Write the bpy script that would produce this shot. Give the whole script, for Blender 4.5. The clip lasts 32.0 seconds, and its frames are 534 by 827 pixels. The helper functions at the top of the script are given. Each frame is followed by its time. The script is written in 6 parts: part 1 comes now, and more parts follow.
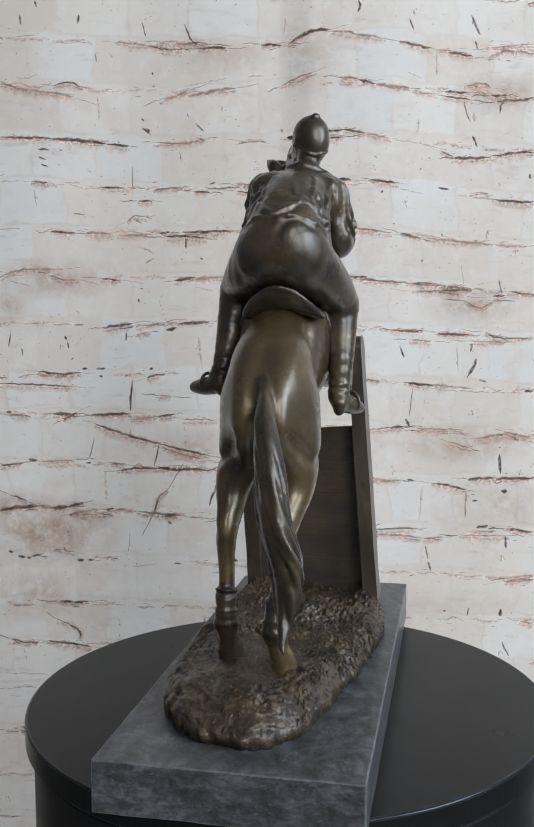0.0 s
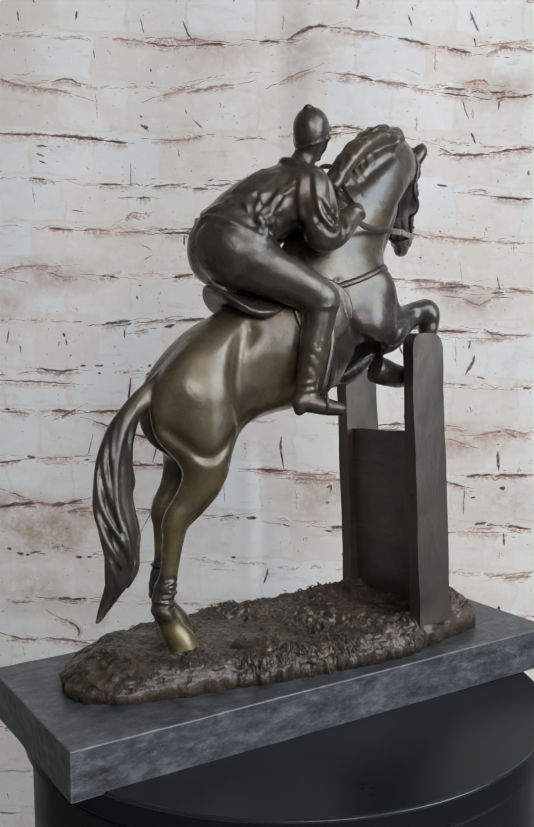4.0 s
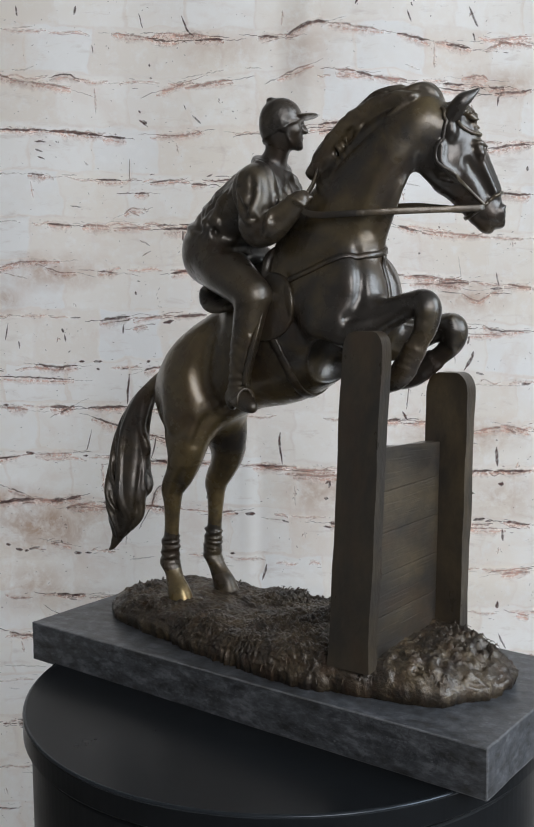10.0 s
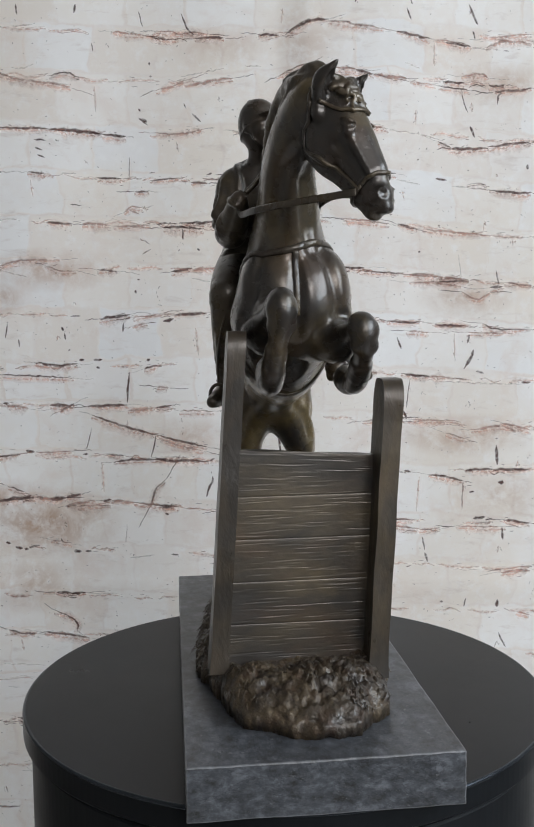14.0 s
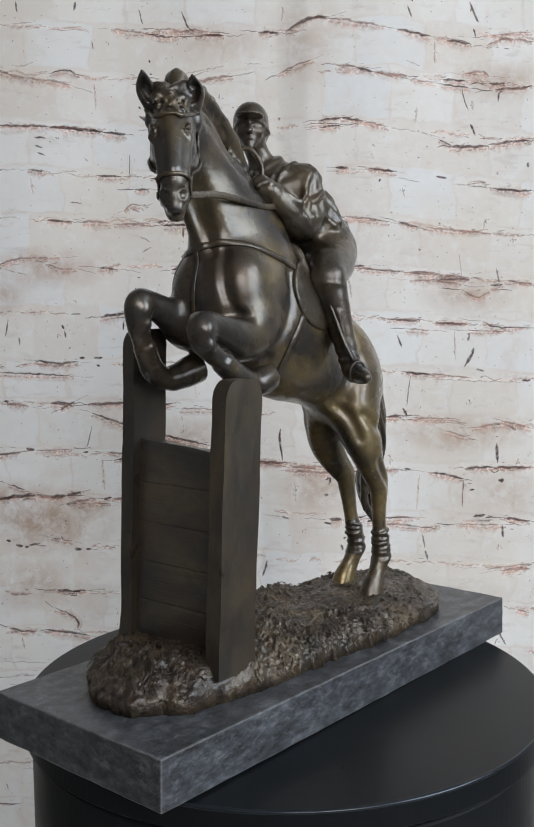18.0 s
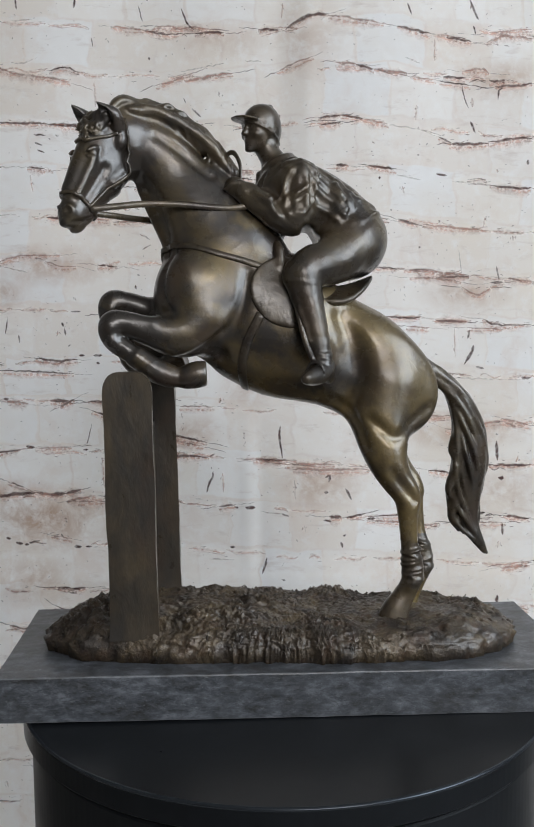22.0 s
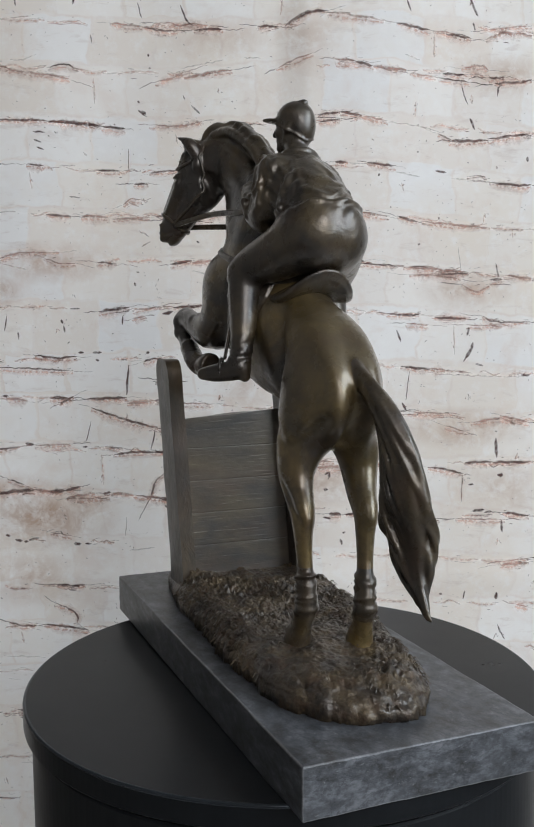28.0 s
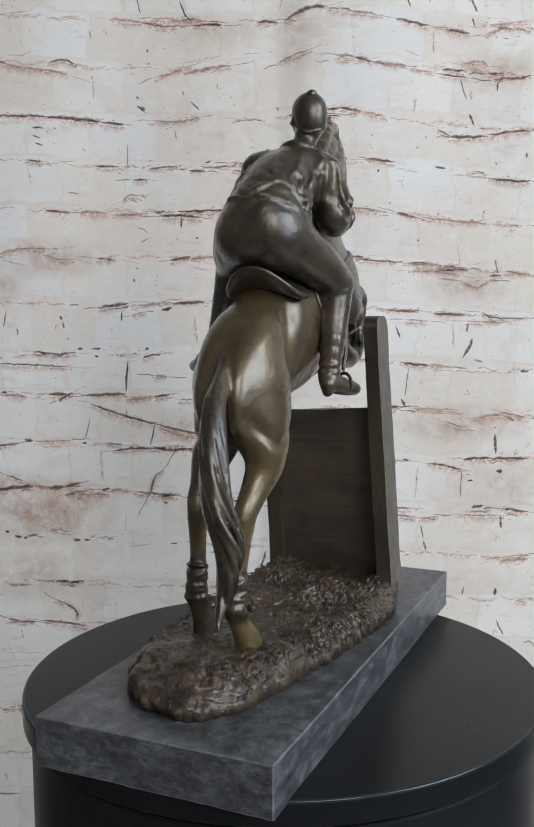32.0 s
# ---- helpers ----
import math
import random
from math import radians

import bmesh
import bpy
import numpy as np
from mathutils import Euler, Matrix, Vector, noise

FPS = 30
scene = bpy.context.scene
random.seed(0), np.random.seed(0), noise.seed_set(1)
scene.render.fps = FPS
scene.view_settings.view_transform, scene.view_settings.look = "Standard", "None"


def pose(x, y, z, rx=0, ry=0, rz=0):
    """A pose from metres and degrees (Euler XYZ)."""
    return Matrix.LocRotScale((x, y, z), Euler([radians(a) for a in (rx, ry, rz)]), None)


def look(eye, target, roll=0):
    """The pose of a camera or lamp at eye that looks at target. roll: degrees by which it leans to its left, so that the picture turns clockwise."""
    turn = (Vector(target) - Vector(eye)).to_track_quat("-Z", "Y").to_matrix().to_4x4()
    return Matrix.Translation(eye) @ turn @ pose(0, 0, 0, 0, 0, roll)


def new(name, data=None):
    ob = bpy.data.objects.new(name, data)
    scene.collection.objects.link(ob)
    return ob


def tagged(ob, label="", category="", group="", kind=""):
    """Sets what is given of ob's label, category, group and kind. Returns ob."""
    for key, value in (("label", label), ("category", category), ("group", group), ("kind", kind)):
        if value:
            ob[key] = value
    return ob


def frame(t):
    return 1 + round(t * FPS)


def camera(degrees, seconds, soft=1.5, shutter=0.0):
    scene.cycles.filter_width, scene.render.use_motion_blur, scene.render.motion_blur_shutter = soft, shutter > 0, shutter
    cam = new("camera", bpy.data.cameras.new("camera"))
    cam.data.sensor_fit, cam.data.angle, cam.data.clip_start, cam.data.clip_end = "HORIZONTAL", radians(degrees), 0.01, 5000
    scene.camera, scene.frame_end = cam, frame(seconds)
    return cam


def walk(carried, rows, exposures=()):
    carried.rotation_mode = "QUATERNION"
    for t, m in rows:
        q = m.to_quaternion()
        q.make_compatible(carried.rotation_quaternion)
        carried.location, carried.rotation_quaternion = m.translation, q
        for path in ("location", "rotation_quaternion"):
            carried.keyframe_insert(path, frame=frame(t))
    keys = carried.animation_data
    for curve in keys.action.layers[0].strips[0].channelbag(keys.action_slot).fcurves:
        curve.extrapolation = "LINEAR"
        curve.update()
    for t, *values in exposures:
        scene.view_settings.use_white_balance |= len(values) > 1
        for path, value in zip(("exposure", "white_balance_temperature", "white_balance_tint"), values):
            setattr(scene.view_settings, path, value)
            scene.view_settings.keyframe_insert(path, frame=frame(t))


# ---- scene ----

# ---------------------------------------------------------------- camera
cam = camera(31.37, 32.0, soft=1.7)
EYE = Vector((-0.0014, -0.5259, 0.2040))


def aim(yaw, pitch):
    """The camera's pose on its stand, from its yaw and pitch in degrees."""
    a, b = radians(yaw), radians(pitch)
    way = Vector((math.sin(a) * math.cos(b), math.cos(a) * math.cos(b), math.sin(b)))
    return look(EYE, EYE + way, -0.53)


PATH = [
    (0.0, -0.994, -5.075), (1.0, -0.957, -5.119), (2.0, -0.912, -5.201), (3.0, -0.899, -5.227),
    (4.5, -0.898, -5.276), (6.0, -0.873, -5.316), (8.0, -0.850, -5.329), (9.5, -0.848, -5.449),
    (10.5, -0.816, -5.566), (12.0, -0.837, -5.629), (14.0, -0.826, -5.605), (16.0, -0.815, -5.625),
    (18.0, -0.847, -5.726), (20.0, -0.837, -5.789), (22.0, -0.837, -5.872), (24.0, -0.802, -5.983),
    (26.0, -0.802, -6.031), (28.0, -0.800, -6.045), (29.5, -0.789, -6.107), (31.0, -0.756, -6.261),
    (32.0, -0.754, -6.275),
]
walk(cam, [(t, aim(yaw, pitch)) for t, yaw, pitch in PATH])

# ---------------------------------------------------------------- light
scene.view_settings.exposure = 0.0
world = bpy.data.worlds.new("sky")
scene.world = world
world.use_nodes = True
sky = world.node_tree.nodes.new("ShaderNodeTexSky")
sky.sky_type, sky.sun_disc = "NISHITA", False
sky.sun_elevation, sky.sun_rotation = radians(40), radians(120)
world.node_tree.links.new(sky.outputs[0], world.node_tree.nodes["Background"].inputs[0])
world.node_tree.nodes["Background"].inputs[1].default_value = 0.08

ROOM = (-1.7, 1.9, -2.3, 0.60, -0.78, 1.75)


def area_daylight(name, place, target, width, height, watts, colour):
    lamp = bpy.data.lights.new(name, "AREA")
    lamp.shape, lamp.size, lamp.size_y, lamp.energy, lamp.color = "RECTANGLE", width, height, watts, colour
    ob = new(name, lamp)
    ob.matrix_world = look(place, target)
    return ob


# Right-hand window out of view, placed by the bluish highlights on the bronze.
area_daylight("unseen_daylight", (1.72, -0.75, 0.82), (0, 0.05, 0.16), 1.5, 1.35, 42, (0.82, 0.91, 1.0))
# Added frontal lamp, no window behind it, to light the cloth evenly.
area_daylight("unseen_daylight", (0.62, -2.22, 0.95), (0, 0.3, 0.24), 1.3, 1.1, 31.5, (1.0, 0.975, 0.97))

# ---------------------------------------------------------------- materials


def material(name):
    m = bpy.data.materials.new(name)
    m.use_nodes = True
    nt = m.node_tree
    return m, nt, nt.nodes["Principled BSDF"]


def node(nt, kind, **values):
    n = nt.nodes.new(kind)
    for k, v in values.items():
        n.inputs[k.replace("_", " ")].default_value = v
    return n


def ramp(nt, source, *stops):
    n = nt.nodes.new("ShaderNodeValToRGB")
    nt.links.new(source, n.inputs[0])
    e = n.color_ramp.elements
    while len(e) < len(stops):
        e.new(0.5)
    for el, (at, colour) in zip(e, stops):
        el.position, el.color = at, (*colour, 1) if len(colour) == 3 else colour
    return n.outputs[0]


def noise_of(nt, scale, detail=4, rough=0.55, coords=None, distort=0.0):
    n = node(nt, "ShaderNodeTexNoise", Scale=scale, Detail=detail, Roughness=rough, Distortion=distort)
    if coords:
        nt.links.new(coords, n.inputs["Vector"])
    return n.outputs["Fac"]


def coords_of(nt, scale=(1, 1, 1), kind="Object"):
    tc = nt.nodes.new("ShaderNodeTexCoord")
    mp = node(nt, "ShaderNodeMapping", Scale=scale)
    nt.links.new(tc.outputs[kind], mp.inputs[0])
    return mp.outputs[0]


def grey(v):
    return (v, v, v)


def mixed(nt, fac, a, b, mode="MIX"):
    n = nt.nodes.new("ShaderNodeMix")
    n.data_type, n.blend_type = "RGBA", mode
    for sock, val in ((n.inputs[0], fac), (n.inputs[6], a), (n.inputs[7], b)):
        if isinstance(val, (int, float)):
            sock.default_value = val
        elif isinstance(val, tuple):
            sock.default_value = (*val, 1)
        else:
            nt.links.new(val, sock)
    return n.outputs[2]


def relief(nt, bsdf, source, strength, distance):
    b = node(nt, "ShaderNodeBump", Strength=strength, Distance=distance)
    nt.links.new(source, b.inputs["Height"])
    nt.links.new(b.outputs[0], bsdf.inputs["Normal"])
    return b


def bronze(name, dark, warm, rough=(0.3, 0.5), patches=26.0, grain=900.0, bump=0.12, streak=(1, 1, 1), metal=0.4, depth=0.0006, wrinkle=0.0, coat=0.8, gloss=0.31, spread=(0.38, 0.62), aft=0.0, soil=0.45):
    """Patinated bronze: a dark skin, rubbed ochre patches at two sizes, ruddy clouds, and a waxed finish."""
    m, nt, b = material(name)
    c = coords_of(nt, streak)
    big = noise_of(nt, patches, 5, 0.6, c, 0.4)
    if aft:
        sep = nt.nodes.new("ShaderNodeSeparateXYZ")
        nt.links.new(coords_of(nt), sep.inputs[0])
        back = node(nt, "ShaderNodeMapRange", From_Min=0.09, From_Max=-0.07, To_Min=-aft, To_Max=aft)
        nt.links.new(sep.outputs[0], back.inputs[0])
        total = nt.nodes.new("ShaderNodeMath")
        nt.links.new(big, total.inputs[0])
        nt.links.new(back.outputs[0], total.inputs[1])
        big = total.outputs[0]
    fine = noise_of(nt, patches * 9, 6, 0.65, c)
    base = ramp(nt, big, (spread[0], dark), (spread[1], warm))
    rubbed = noise_of(nt, patches * 0.45, 3, 0.5, c)
    base = mixed(nt, ramp(nt, rubbed, (0.42, grey(0.0)), (0.62, grey(0.55))), base, dark)
    base = mixed(nt, ramp(nt, fine, (0.35, grey(0.0)), (0.75, grey(soil))), base, tuple(v * 0.5 for v in dark))
    ruddy = noise_of(nt, patches * 1.7, 5, 0.6, c)
    base = mixed(nt, ramp(nt, ruddy, (0.50, grey(0.0)), (0.68, grey(0.55))), base, (dark[0] * 1.9, dark[1] * 1.35, dark[2] * 0.95))
    nt.links.new(base, b.inputs["Base Color"])
    b.inputs["Metallic"].default_value = metal
    b.inputs["Coat Weight"].default_value = coat
    b.inputs["Coat IOR"].default_value = 1.62
    nt.links.new(ramp(nt, noise_of(nt, patches * 3, 5, 0.6, c), (0.35, grey(gloss * 0.8)), (0.70, grey(gloss * 1.5))), b.inputs["Coat Roughness"])
    nt.links.new(ramp(nt, fine, (0.3, grey(rough[0])), (0.8, grey(rough[1]))), b.inputs["Roughness"])
    fine_bump = relief(nt, b, noise_of(nt, grain, 4, 0.6, c), bump, depth)
    if wrinkle:
        wide_bump = node(nt, "ShaderNodeBump", Strength=wrinkle, Distance=0.004)
        nt.links.new(noise_of(nt, 80, 4, 0.55, c, 0.8), wide_bump.inputs["Height"])
        nt.links.new(wide_bump.outputs[0], fine_bump.inputs["Normal"])
        nt.links.new(wide_bump.outputs[0], b.inputs["Coat Normal"])
    return m


BRONZE = bronze("patinated_bronze", (0.038, 0.032, 0.027), (0.215, 0.155, 0.064), (0.36, 0.52), 22, metal=0.5, wrinkle=0.10, aft=0.06, gloss=0.24, spread=(0.42, 0.60))
BRONZE_DARK = bronze("dark_bronze", (0.031, 0.026, 0.022), (0.130, 0.097, 0.052), (0.36, 0.54), 34, 700, 0.15, metal=0.45, wrinkle=0.16, coat=0.75, gloss=0.28)
BRONZE_WORN = bronze("worn_brass_bronze", (0.15, 0.112, 0.050), (0.38, 0.285, 0.115), (0.28, 0.45), 90, metal=0.7, spread=(0.30, 0.55))
# Post edges: brass wear, and edge highlights put into the colour.
BRONZE_EDGE = bronze("rubbed_glint_edge", (0.10, 0.078, 0.050), (0.26, 0.20, 0.12), (0.30, 0.45), 120, metal=0.5, gloss=0.3)
BRONZE_EARTH = bronze("textured_bronze_earth", (0.044, 0.034, 0.027), (0.175, 0.130, 0.075), (0.36, 0.60), 75, 420, 0.7, metal=0.3, depth=0.0018, coat=0.5, gloss=0.28, wrinkle=0.2, soil=0.9)
BRONZE_WOOD = bronze("wood_grained_bronze", (0.036, 0.030, 0.024), (0.118, 0.086, 0.046), (0.38, 0.58), 30, 300, 0.3, (1, 1, 0.5), 0.3, 0.0010, coat=0.6, gloss=0.34, wrinkle=0.14)
BRONZE_PLANK = bronze("plank_grained_bronze", (0.050, 0.044, 0.038), (0.140, 0.108, 0.066), (0.34, 0.52), 34, 380, 0.3, (1, 0.45, 1), 0.35, 0.0008, coat=0.7, gloss=0.36)


def marble(name, lift=0.0):
    m, nt, b = material(name)
    c = coords_of(nt, (0.7, 0.8, 1.5))
    cloud = noise_of(nt, 120, 8, 0.72, c, 0.2)
    vein = noise_of(nt, 300, 8, 0.74, c, 0.2)
    base = ramp(nt, cloud, (0.34, grey(0.028 + lift)), (0.52, (0.070 + lift, 0.077 + lift, 0.088 + lift)), (0.70, (0.17 + lift, 0.18 + lift, 0.20 + lift)))
    base = mixed(nt, ramp(nt, vein, (0.50, grey(0.0)), (0.70, grey(0.5))), base, (0.17 + lift, 0.18 + lift, 0.20 + lift))
    crack = noise_of(nt, 26, 7, 0.7, c, 1.6)
    base = mixed(nt, ramp(nt, crack, (0.485, grey(0.0)), (0.50, grey(0.55)), (0.515, grey(0.0))), base, (0.020 + lift, 0.022 + lift, 0.026 + lift))
    speck = noise_of(nt, 420, 5, 0.7, c)
    base = mixed(nt, ramp(nt, speck, (0.62, grey(0.0)), (0.74, grey(0.6))), base, (0.30, 0.31, 0.32))
    nt.links.new(base, b.inputs["Base Color"])
    nt.links.new(ramp(nt, vein, (0.3, grey(0.28)), (0.8, grey(0.48))), b.inputs["Roughness"])
    relief(nt, b, vein, 0.14, 0.0006)
    return m


MARBLE = marble("dark_grey_marble")
MARBLE_EDGE = marble("chafed_marble_edge", 0.06)


def satin_black(name, value, rough):
    m, nt, b = material(name)
    c = coords_of(nt)
    dust = noise_of(nt, 130, 8, 0.7, c)
    tint = (0.86 * value, value, 1.18 * value)
    nt.links.new(ramp(nt, dust, (0.3, tint), (0.9, tuple(v * 1.5 for v in tint))), b.inputs["Base Color"])
    nt.links.new(ramp(nt, noise_of(nt, 18, 5, 0.6, c), (0.3, grey(rough * 0.9)), (0.8, grey(rough * 1.15))), b.inputs["Roughness"])
    b.inputs["Specular IOR Level"].default_value = 0.17
    relief(nt, b, noise_of(nt, 2600, 2, 0.5, c), 0.06, 0.0002)
    return m


PLATTER = satin_black("satin_black_platter", 0.010, 0.30)
DRUM = satin_black("satin_black_drum", 0.010, 0.40)
# Paler metal that stands in for the highlight along the plate's edge.
RIM = satin_black("rim_glint", 0.05, 0.22)
RIM.node_tree.nodes["Principled BSDF"].inputs["Metallic"].default_value = 0.7
# Gap under the plate, coloured blacker than the drum to deepen its shade.
GROOVE = satin_black("black_groove", 0.003, 0.6)


def plaster(name, colour, rough=0.9):
    m, nt, b = material(name)
    c = coords_of(nt)
    f = noise_of(nt, 3, 6, 0.6, c)
    nt.links.new(ramp(nt, f, (0.3, tuple(v * 0.94 for v in colour)), (0.7, colour)), b.inputs["Base Color"])
    b.inputs["Roughness"].default_value = rough
    relief(nt, b, noise_of(nt, 160, 4, 0.6, c), 0.1, 0.001)
    return m


# Grey of the unseen walls and ceiling, set for the fill they return.
WALL = plaster("painted_plaster", (0.32, 0.31, 0.295))
BOARD = plaster("white_board", (0.7, 0.69, 0.67), 0.6)
FLOOR = plaster("grey_floor", (0.16, 0.14, 0.12), 0.5)

# ---------------------------------------------------------------- building helpers


def finish(name, mesh, mat, parent=None, label="", smooth=False):
    for m in (mat if isinstance(mat, (list, tuple)) else [mat]):
        mesh.materials.append(m)
    if smooth:
        mesh.shade_smooth()
    ob = new(name, mesh)
    ob.parent = parent
    return tagged(ob, label=label)


def part(name, bm, mat, parent=None, label="", smooth=False):
    mesh = bpy.data.meshes.new(name)
    bm.to_mesh(mesh)
    bm.free()
    return finish(name, mesh, mat, parent, label, smooth)


def from_arrays(name, verts, faces):
    mesh = bpy.data.meshes.new(name)
    mesh.from_pydata([tuple(v) for v in np.asarray(verts, float)], [], [tuple(int(i) for i in f) for f in faces])
    mesh.update()
    return mesh


def block(size, at=(0, 0, 0), bevel=0.0, segments=2):
    bm = bmesh.new()
    bmesh.ops.create_cube(bm, size=1)
    bmesh.ops.scale(bm, vec=size, verts=bm.verts)
    if bevel:
        bmesh.ops.bevel(bm, geom=bm.edges[:], offset=bevel, segments=segments, profile=0.5, affect="EDGES")
    bmesh.ops.translate(bm, vec=at, verts=bm.verts)
    return bm


def turned(profile, steps=128):
    """A body of revolution from (radius, height) pairs, closed at both ends."""
    verts, faces = [], []
    for r, z in profile:
        for i in range(steps):
            a = 2 * math.pi * i / steps
            verts.append((r * math.cos(a), r * math.sin(a), z))
    n = len(profile)
    for j in range(n - 1):
        for i in range(steps):
            k = (i + 1) % steps
            faces.append((j * steps + i, j * steps + k, (j + 1) * steps + k, (j + 1) * steps + i))
    faces.append(tuple(range(steps))[::-1])
    faces.append(tuple((n - 1) * steps + i for i in range(steps)))
    return verts, faces


def thing(name, label, category, group=""):
    return tagged(new(name), label, category, group)


# ---- modelling in clay: a distance field in millimetres, skinned into a mesh


def spline(points, n):
    """A smooth curve through rows of numbers, n steps a span."""
    p = np.array(points, float)
    if len(p) < 3 or n < 2:
        t = np.linspace(0, 1, max(n, 1), endpoint=False)[:, None]
        return np.vstack([np.vstack([a + (b - a) * t for a, b in zip(p[:-1], p[1:])]), p[-1:]])
    ends = np.vstack([2 * p[0] - p[1], p, 2 * p[-1] - p[-2]])
    out = []
    for i in range(1, len(ends) - 2):
        a, b, c, e = ends[i - 1:i + 3]
        for t in np.linspace(0, 1, n, endpoint=False):
            out.append(0.5 * (2 * b + (c - a) * t + (2 * a - 5 * b + 4 * c - e) * t * t + (3 * b - a - 3 * c + e) * t ** 3))
    return np.array(out + [ends[-2]])


class Clay:
    def __init__(self, low, high, step):
        self.low, self.step = np.array(low, float), step
        self.count = np.ceil((np.array(high, float) - self.low) / step).astype(int) + 1
        self.d = np.full(self.count, 40.0, np.float32)

    def region(self, low, high, margin):
        a = np.clip(np.floor((np.array(low) - margin - self.low) / self.step).astype(int), 0, self.count - 1)
        b = np.clip(np.ceil((np.array(high) + margin - self.low) / self.step).astype(int) + 1, 1, self.count)
        cut = tuple(slice(i, j) for i, j in zip(a, b))
        axes = [(self.low[k] + self.step * np.arange(a[k], b[k])).astype(np.float32) for k in range(3)]
        return cut, np.meshgrid(*axes, indexing="ij", sparse=True)

    def blend(self, cut, value, k, remove=False):
        old = self.d[cut]
        if remove:
            h = np.maximum(k - np.abs(old + value), 0) / k
            self.d[cut] = np.maximum(old, -value) + h * h * k * 0.25
        else:
            h = np.maximum(k - np.abs(old - value), 0) / k
            self.d[cut] = np.minimum(old, value) - h * h * k * 0.25

    def tube(self, points, k=4.0, n=5, wide=1.0, remove=False, axis=(0, 1, 0)):
        """A smooth limb through (x, y, z, radius) rows; wide stretches its section along the axis."""
        q = spline(points, n)
        e = np.array(axis, float) / np.linalg.norm(axis)
        mid = q[:, :3].mean(0)
        spread = q[:, 3:4] * (1 + np.abs(e) * max(wide - 1, 0))
        cut, (X, Y, Z) = self.region((q[:, :3] - spread).min(0), (q[:, :3] + spread).max(0), k + 5)
        c = q[:, :3] + ((q[:, :3] - mid) @ e)[:, None] * (1 / wide - 1) * e
        if wide != 1.0:
            off = ((X - mid[0]) * e[0] + (Y - mid[1]) * e[1] + (Z - mid[2]) * e[2]) * (1 / wide - 1)
            X, Y, Z = X + off * e[0], Y + off * e[1], Z + off * e[2]
        best = None
        for i, (a, b) in enumerate(zip(c[:-1], c[1:])):
            ra, rb = q[i, 3], q[i + 1, 3]
            u = b - a
            uu = max(u @ u, 1e-6)
            px, py, pz = X - a[0], Y - a[1], Z - a[2]
            t = (px * u[0] + py * u[1] + pz * u[2]) / uu
            away = np.sqrt((px - t * u[0]) ** 2 + (py - t * u[1]) ** 2 + (pz - t * u[2]) ** 2)
            t = np.clip(t + away * (rb - ra) / uu, 0, 1)
            dist = np.sqrt((px - t * u[0]) ** 2 + (py - t * u[1]) ** 2 + (pz - t * u[2]) ** 2) - (ra + t * (rb - ra))
            best = dist if best is None else np.minimum(best, dist)
        self.blend(cut, best.astype(np.float32), k, remove)

    def egg(self, at, radii, along=(1, 0, 0), up=(0, 0, 1), k=4.0, remove=False):
        """An ellipsoid; its first radius lies along, its third roughly up."""
        e = Vector(along).normalized()
        s = Vector(up).cross(e).normalized()
        w = e.cross(s)
        big = max(radii)
        cut, (X, Y, Z) = self.region(np.array(at) - big, np.array(at) + big, k + 10)
        px, py, pz = X - at[0], Y - at[1], Z - at[2]
        k0 = k1 = 0
        for axis, r in zip((e, s, w), radii):
            c = px * axis[0] + py * axis[1] + pz * axis[2]
            k0, k1 = k0 + (c / r) ** 2, k1 + (c / (r * r)) ** 2
        k0, k1 = np.sqrt(k0), np.sqrt(k1) + 1e-6
        self.blend(cut, (k0 * (k0 - 1) / k1).astype(np.float32), k, remove)

    def value(self, p):
        g = np.clip((np.atleast_2d(p) - self.low) / self.step, 0, self.count - 1.001)
        i = g.astype(int)
        f = g - i
        out = 0
        for a in (0, 1):
            for b in (0, 1):
                for c in (0, 1):
                    w = np.abs(1 - a - f[:, 0]) * np.abs(1 - b - f[:, 1]) * np.abs(1 - c - f[:, 2])
                    out = out + w * self.d[i[:, 0] + a, i[:, 1] + b, i[:, 2] + c]
        return out

    def cling(self, points, lift=0.0, n=6):
        """Lay a curve on the surface, lift millimetres above it."""
        p = spline(points, n)[:, :3]
        for _ in range(8):
            g = np.stack([self.value(p + e) - self.value(p - e) for e in np.eye(3) * 0.8], 1)
            g /= np.linalg.norm(g, axis=1, keepdims=True) + 1e-6
            p = p - g * np.clip(self.value(p) - lift, -6, 6)[:, None]
        return p

    def skin(self, name, smooth=2):
        """Quads where the field changes sign, in metres."""
        d, inside = self.d, self.d < 0
        nx, ny, nz = np.array(d.shape) - 1
        total = np.zeros((nx, ny, nz), np.int8)
        for a in (0, 1):
            for b in (0, 1):
                for c in (0, 1):
                    total += inside[a:nx + a, b:ny + b, c:nz + c]
        cells = np.argwhere((total > 0) & (total < 8))
        index = np.full((nx, ny, nz), -1, np.int32)
        index[tuple(cells.T)] = np.arange(len(cells))
        acc, cnt = np.zeros((len(cells), 3)), np.zeros(len(cells))
        corners = [(a, b, c) for a in (0, 1) for b in (0, 1) for c in (0, 1)]
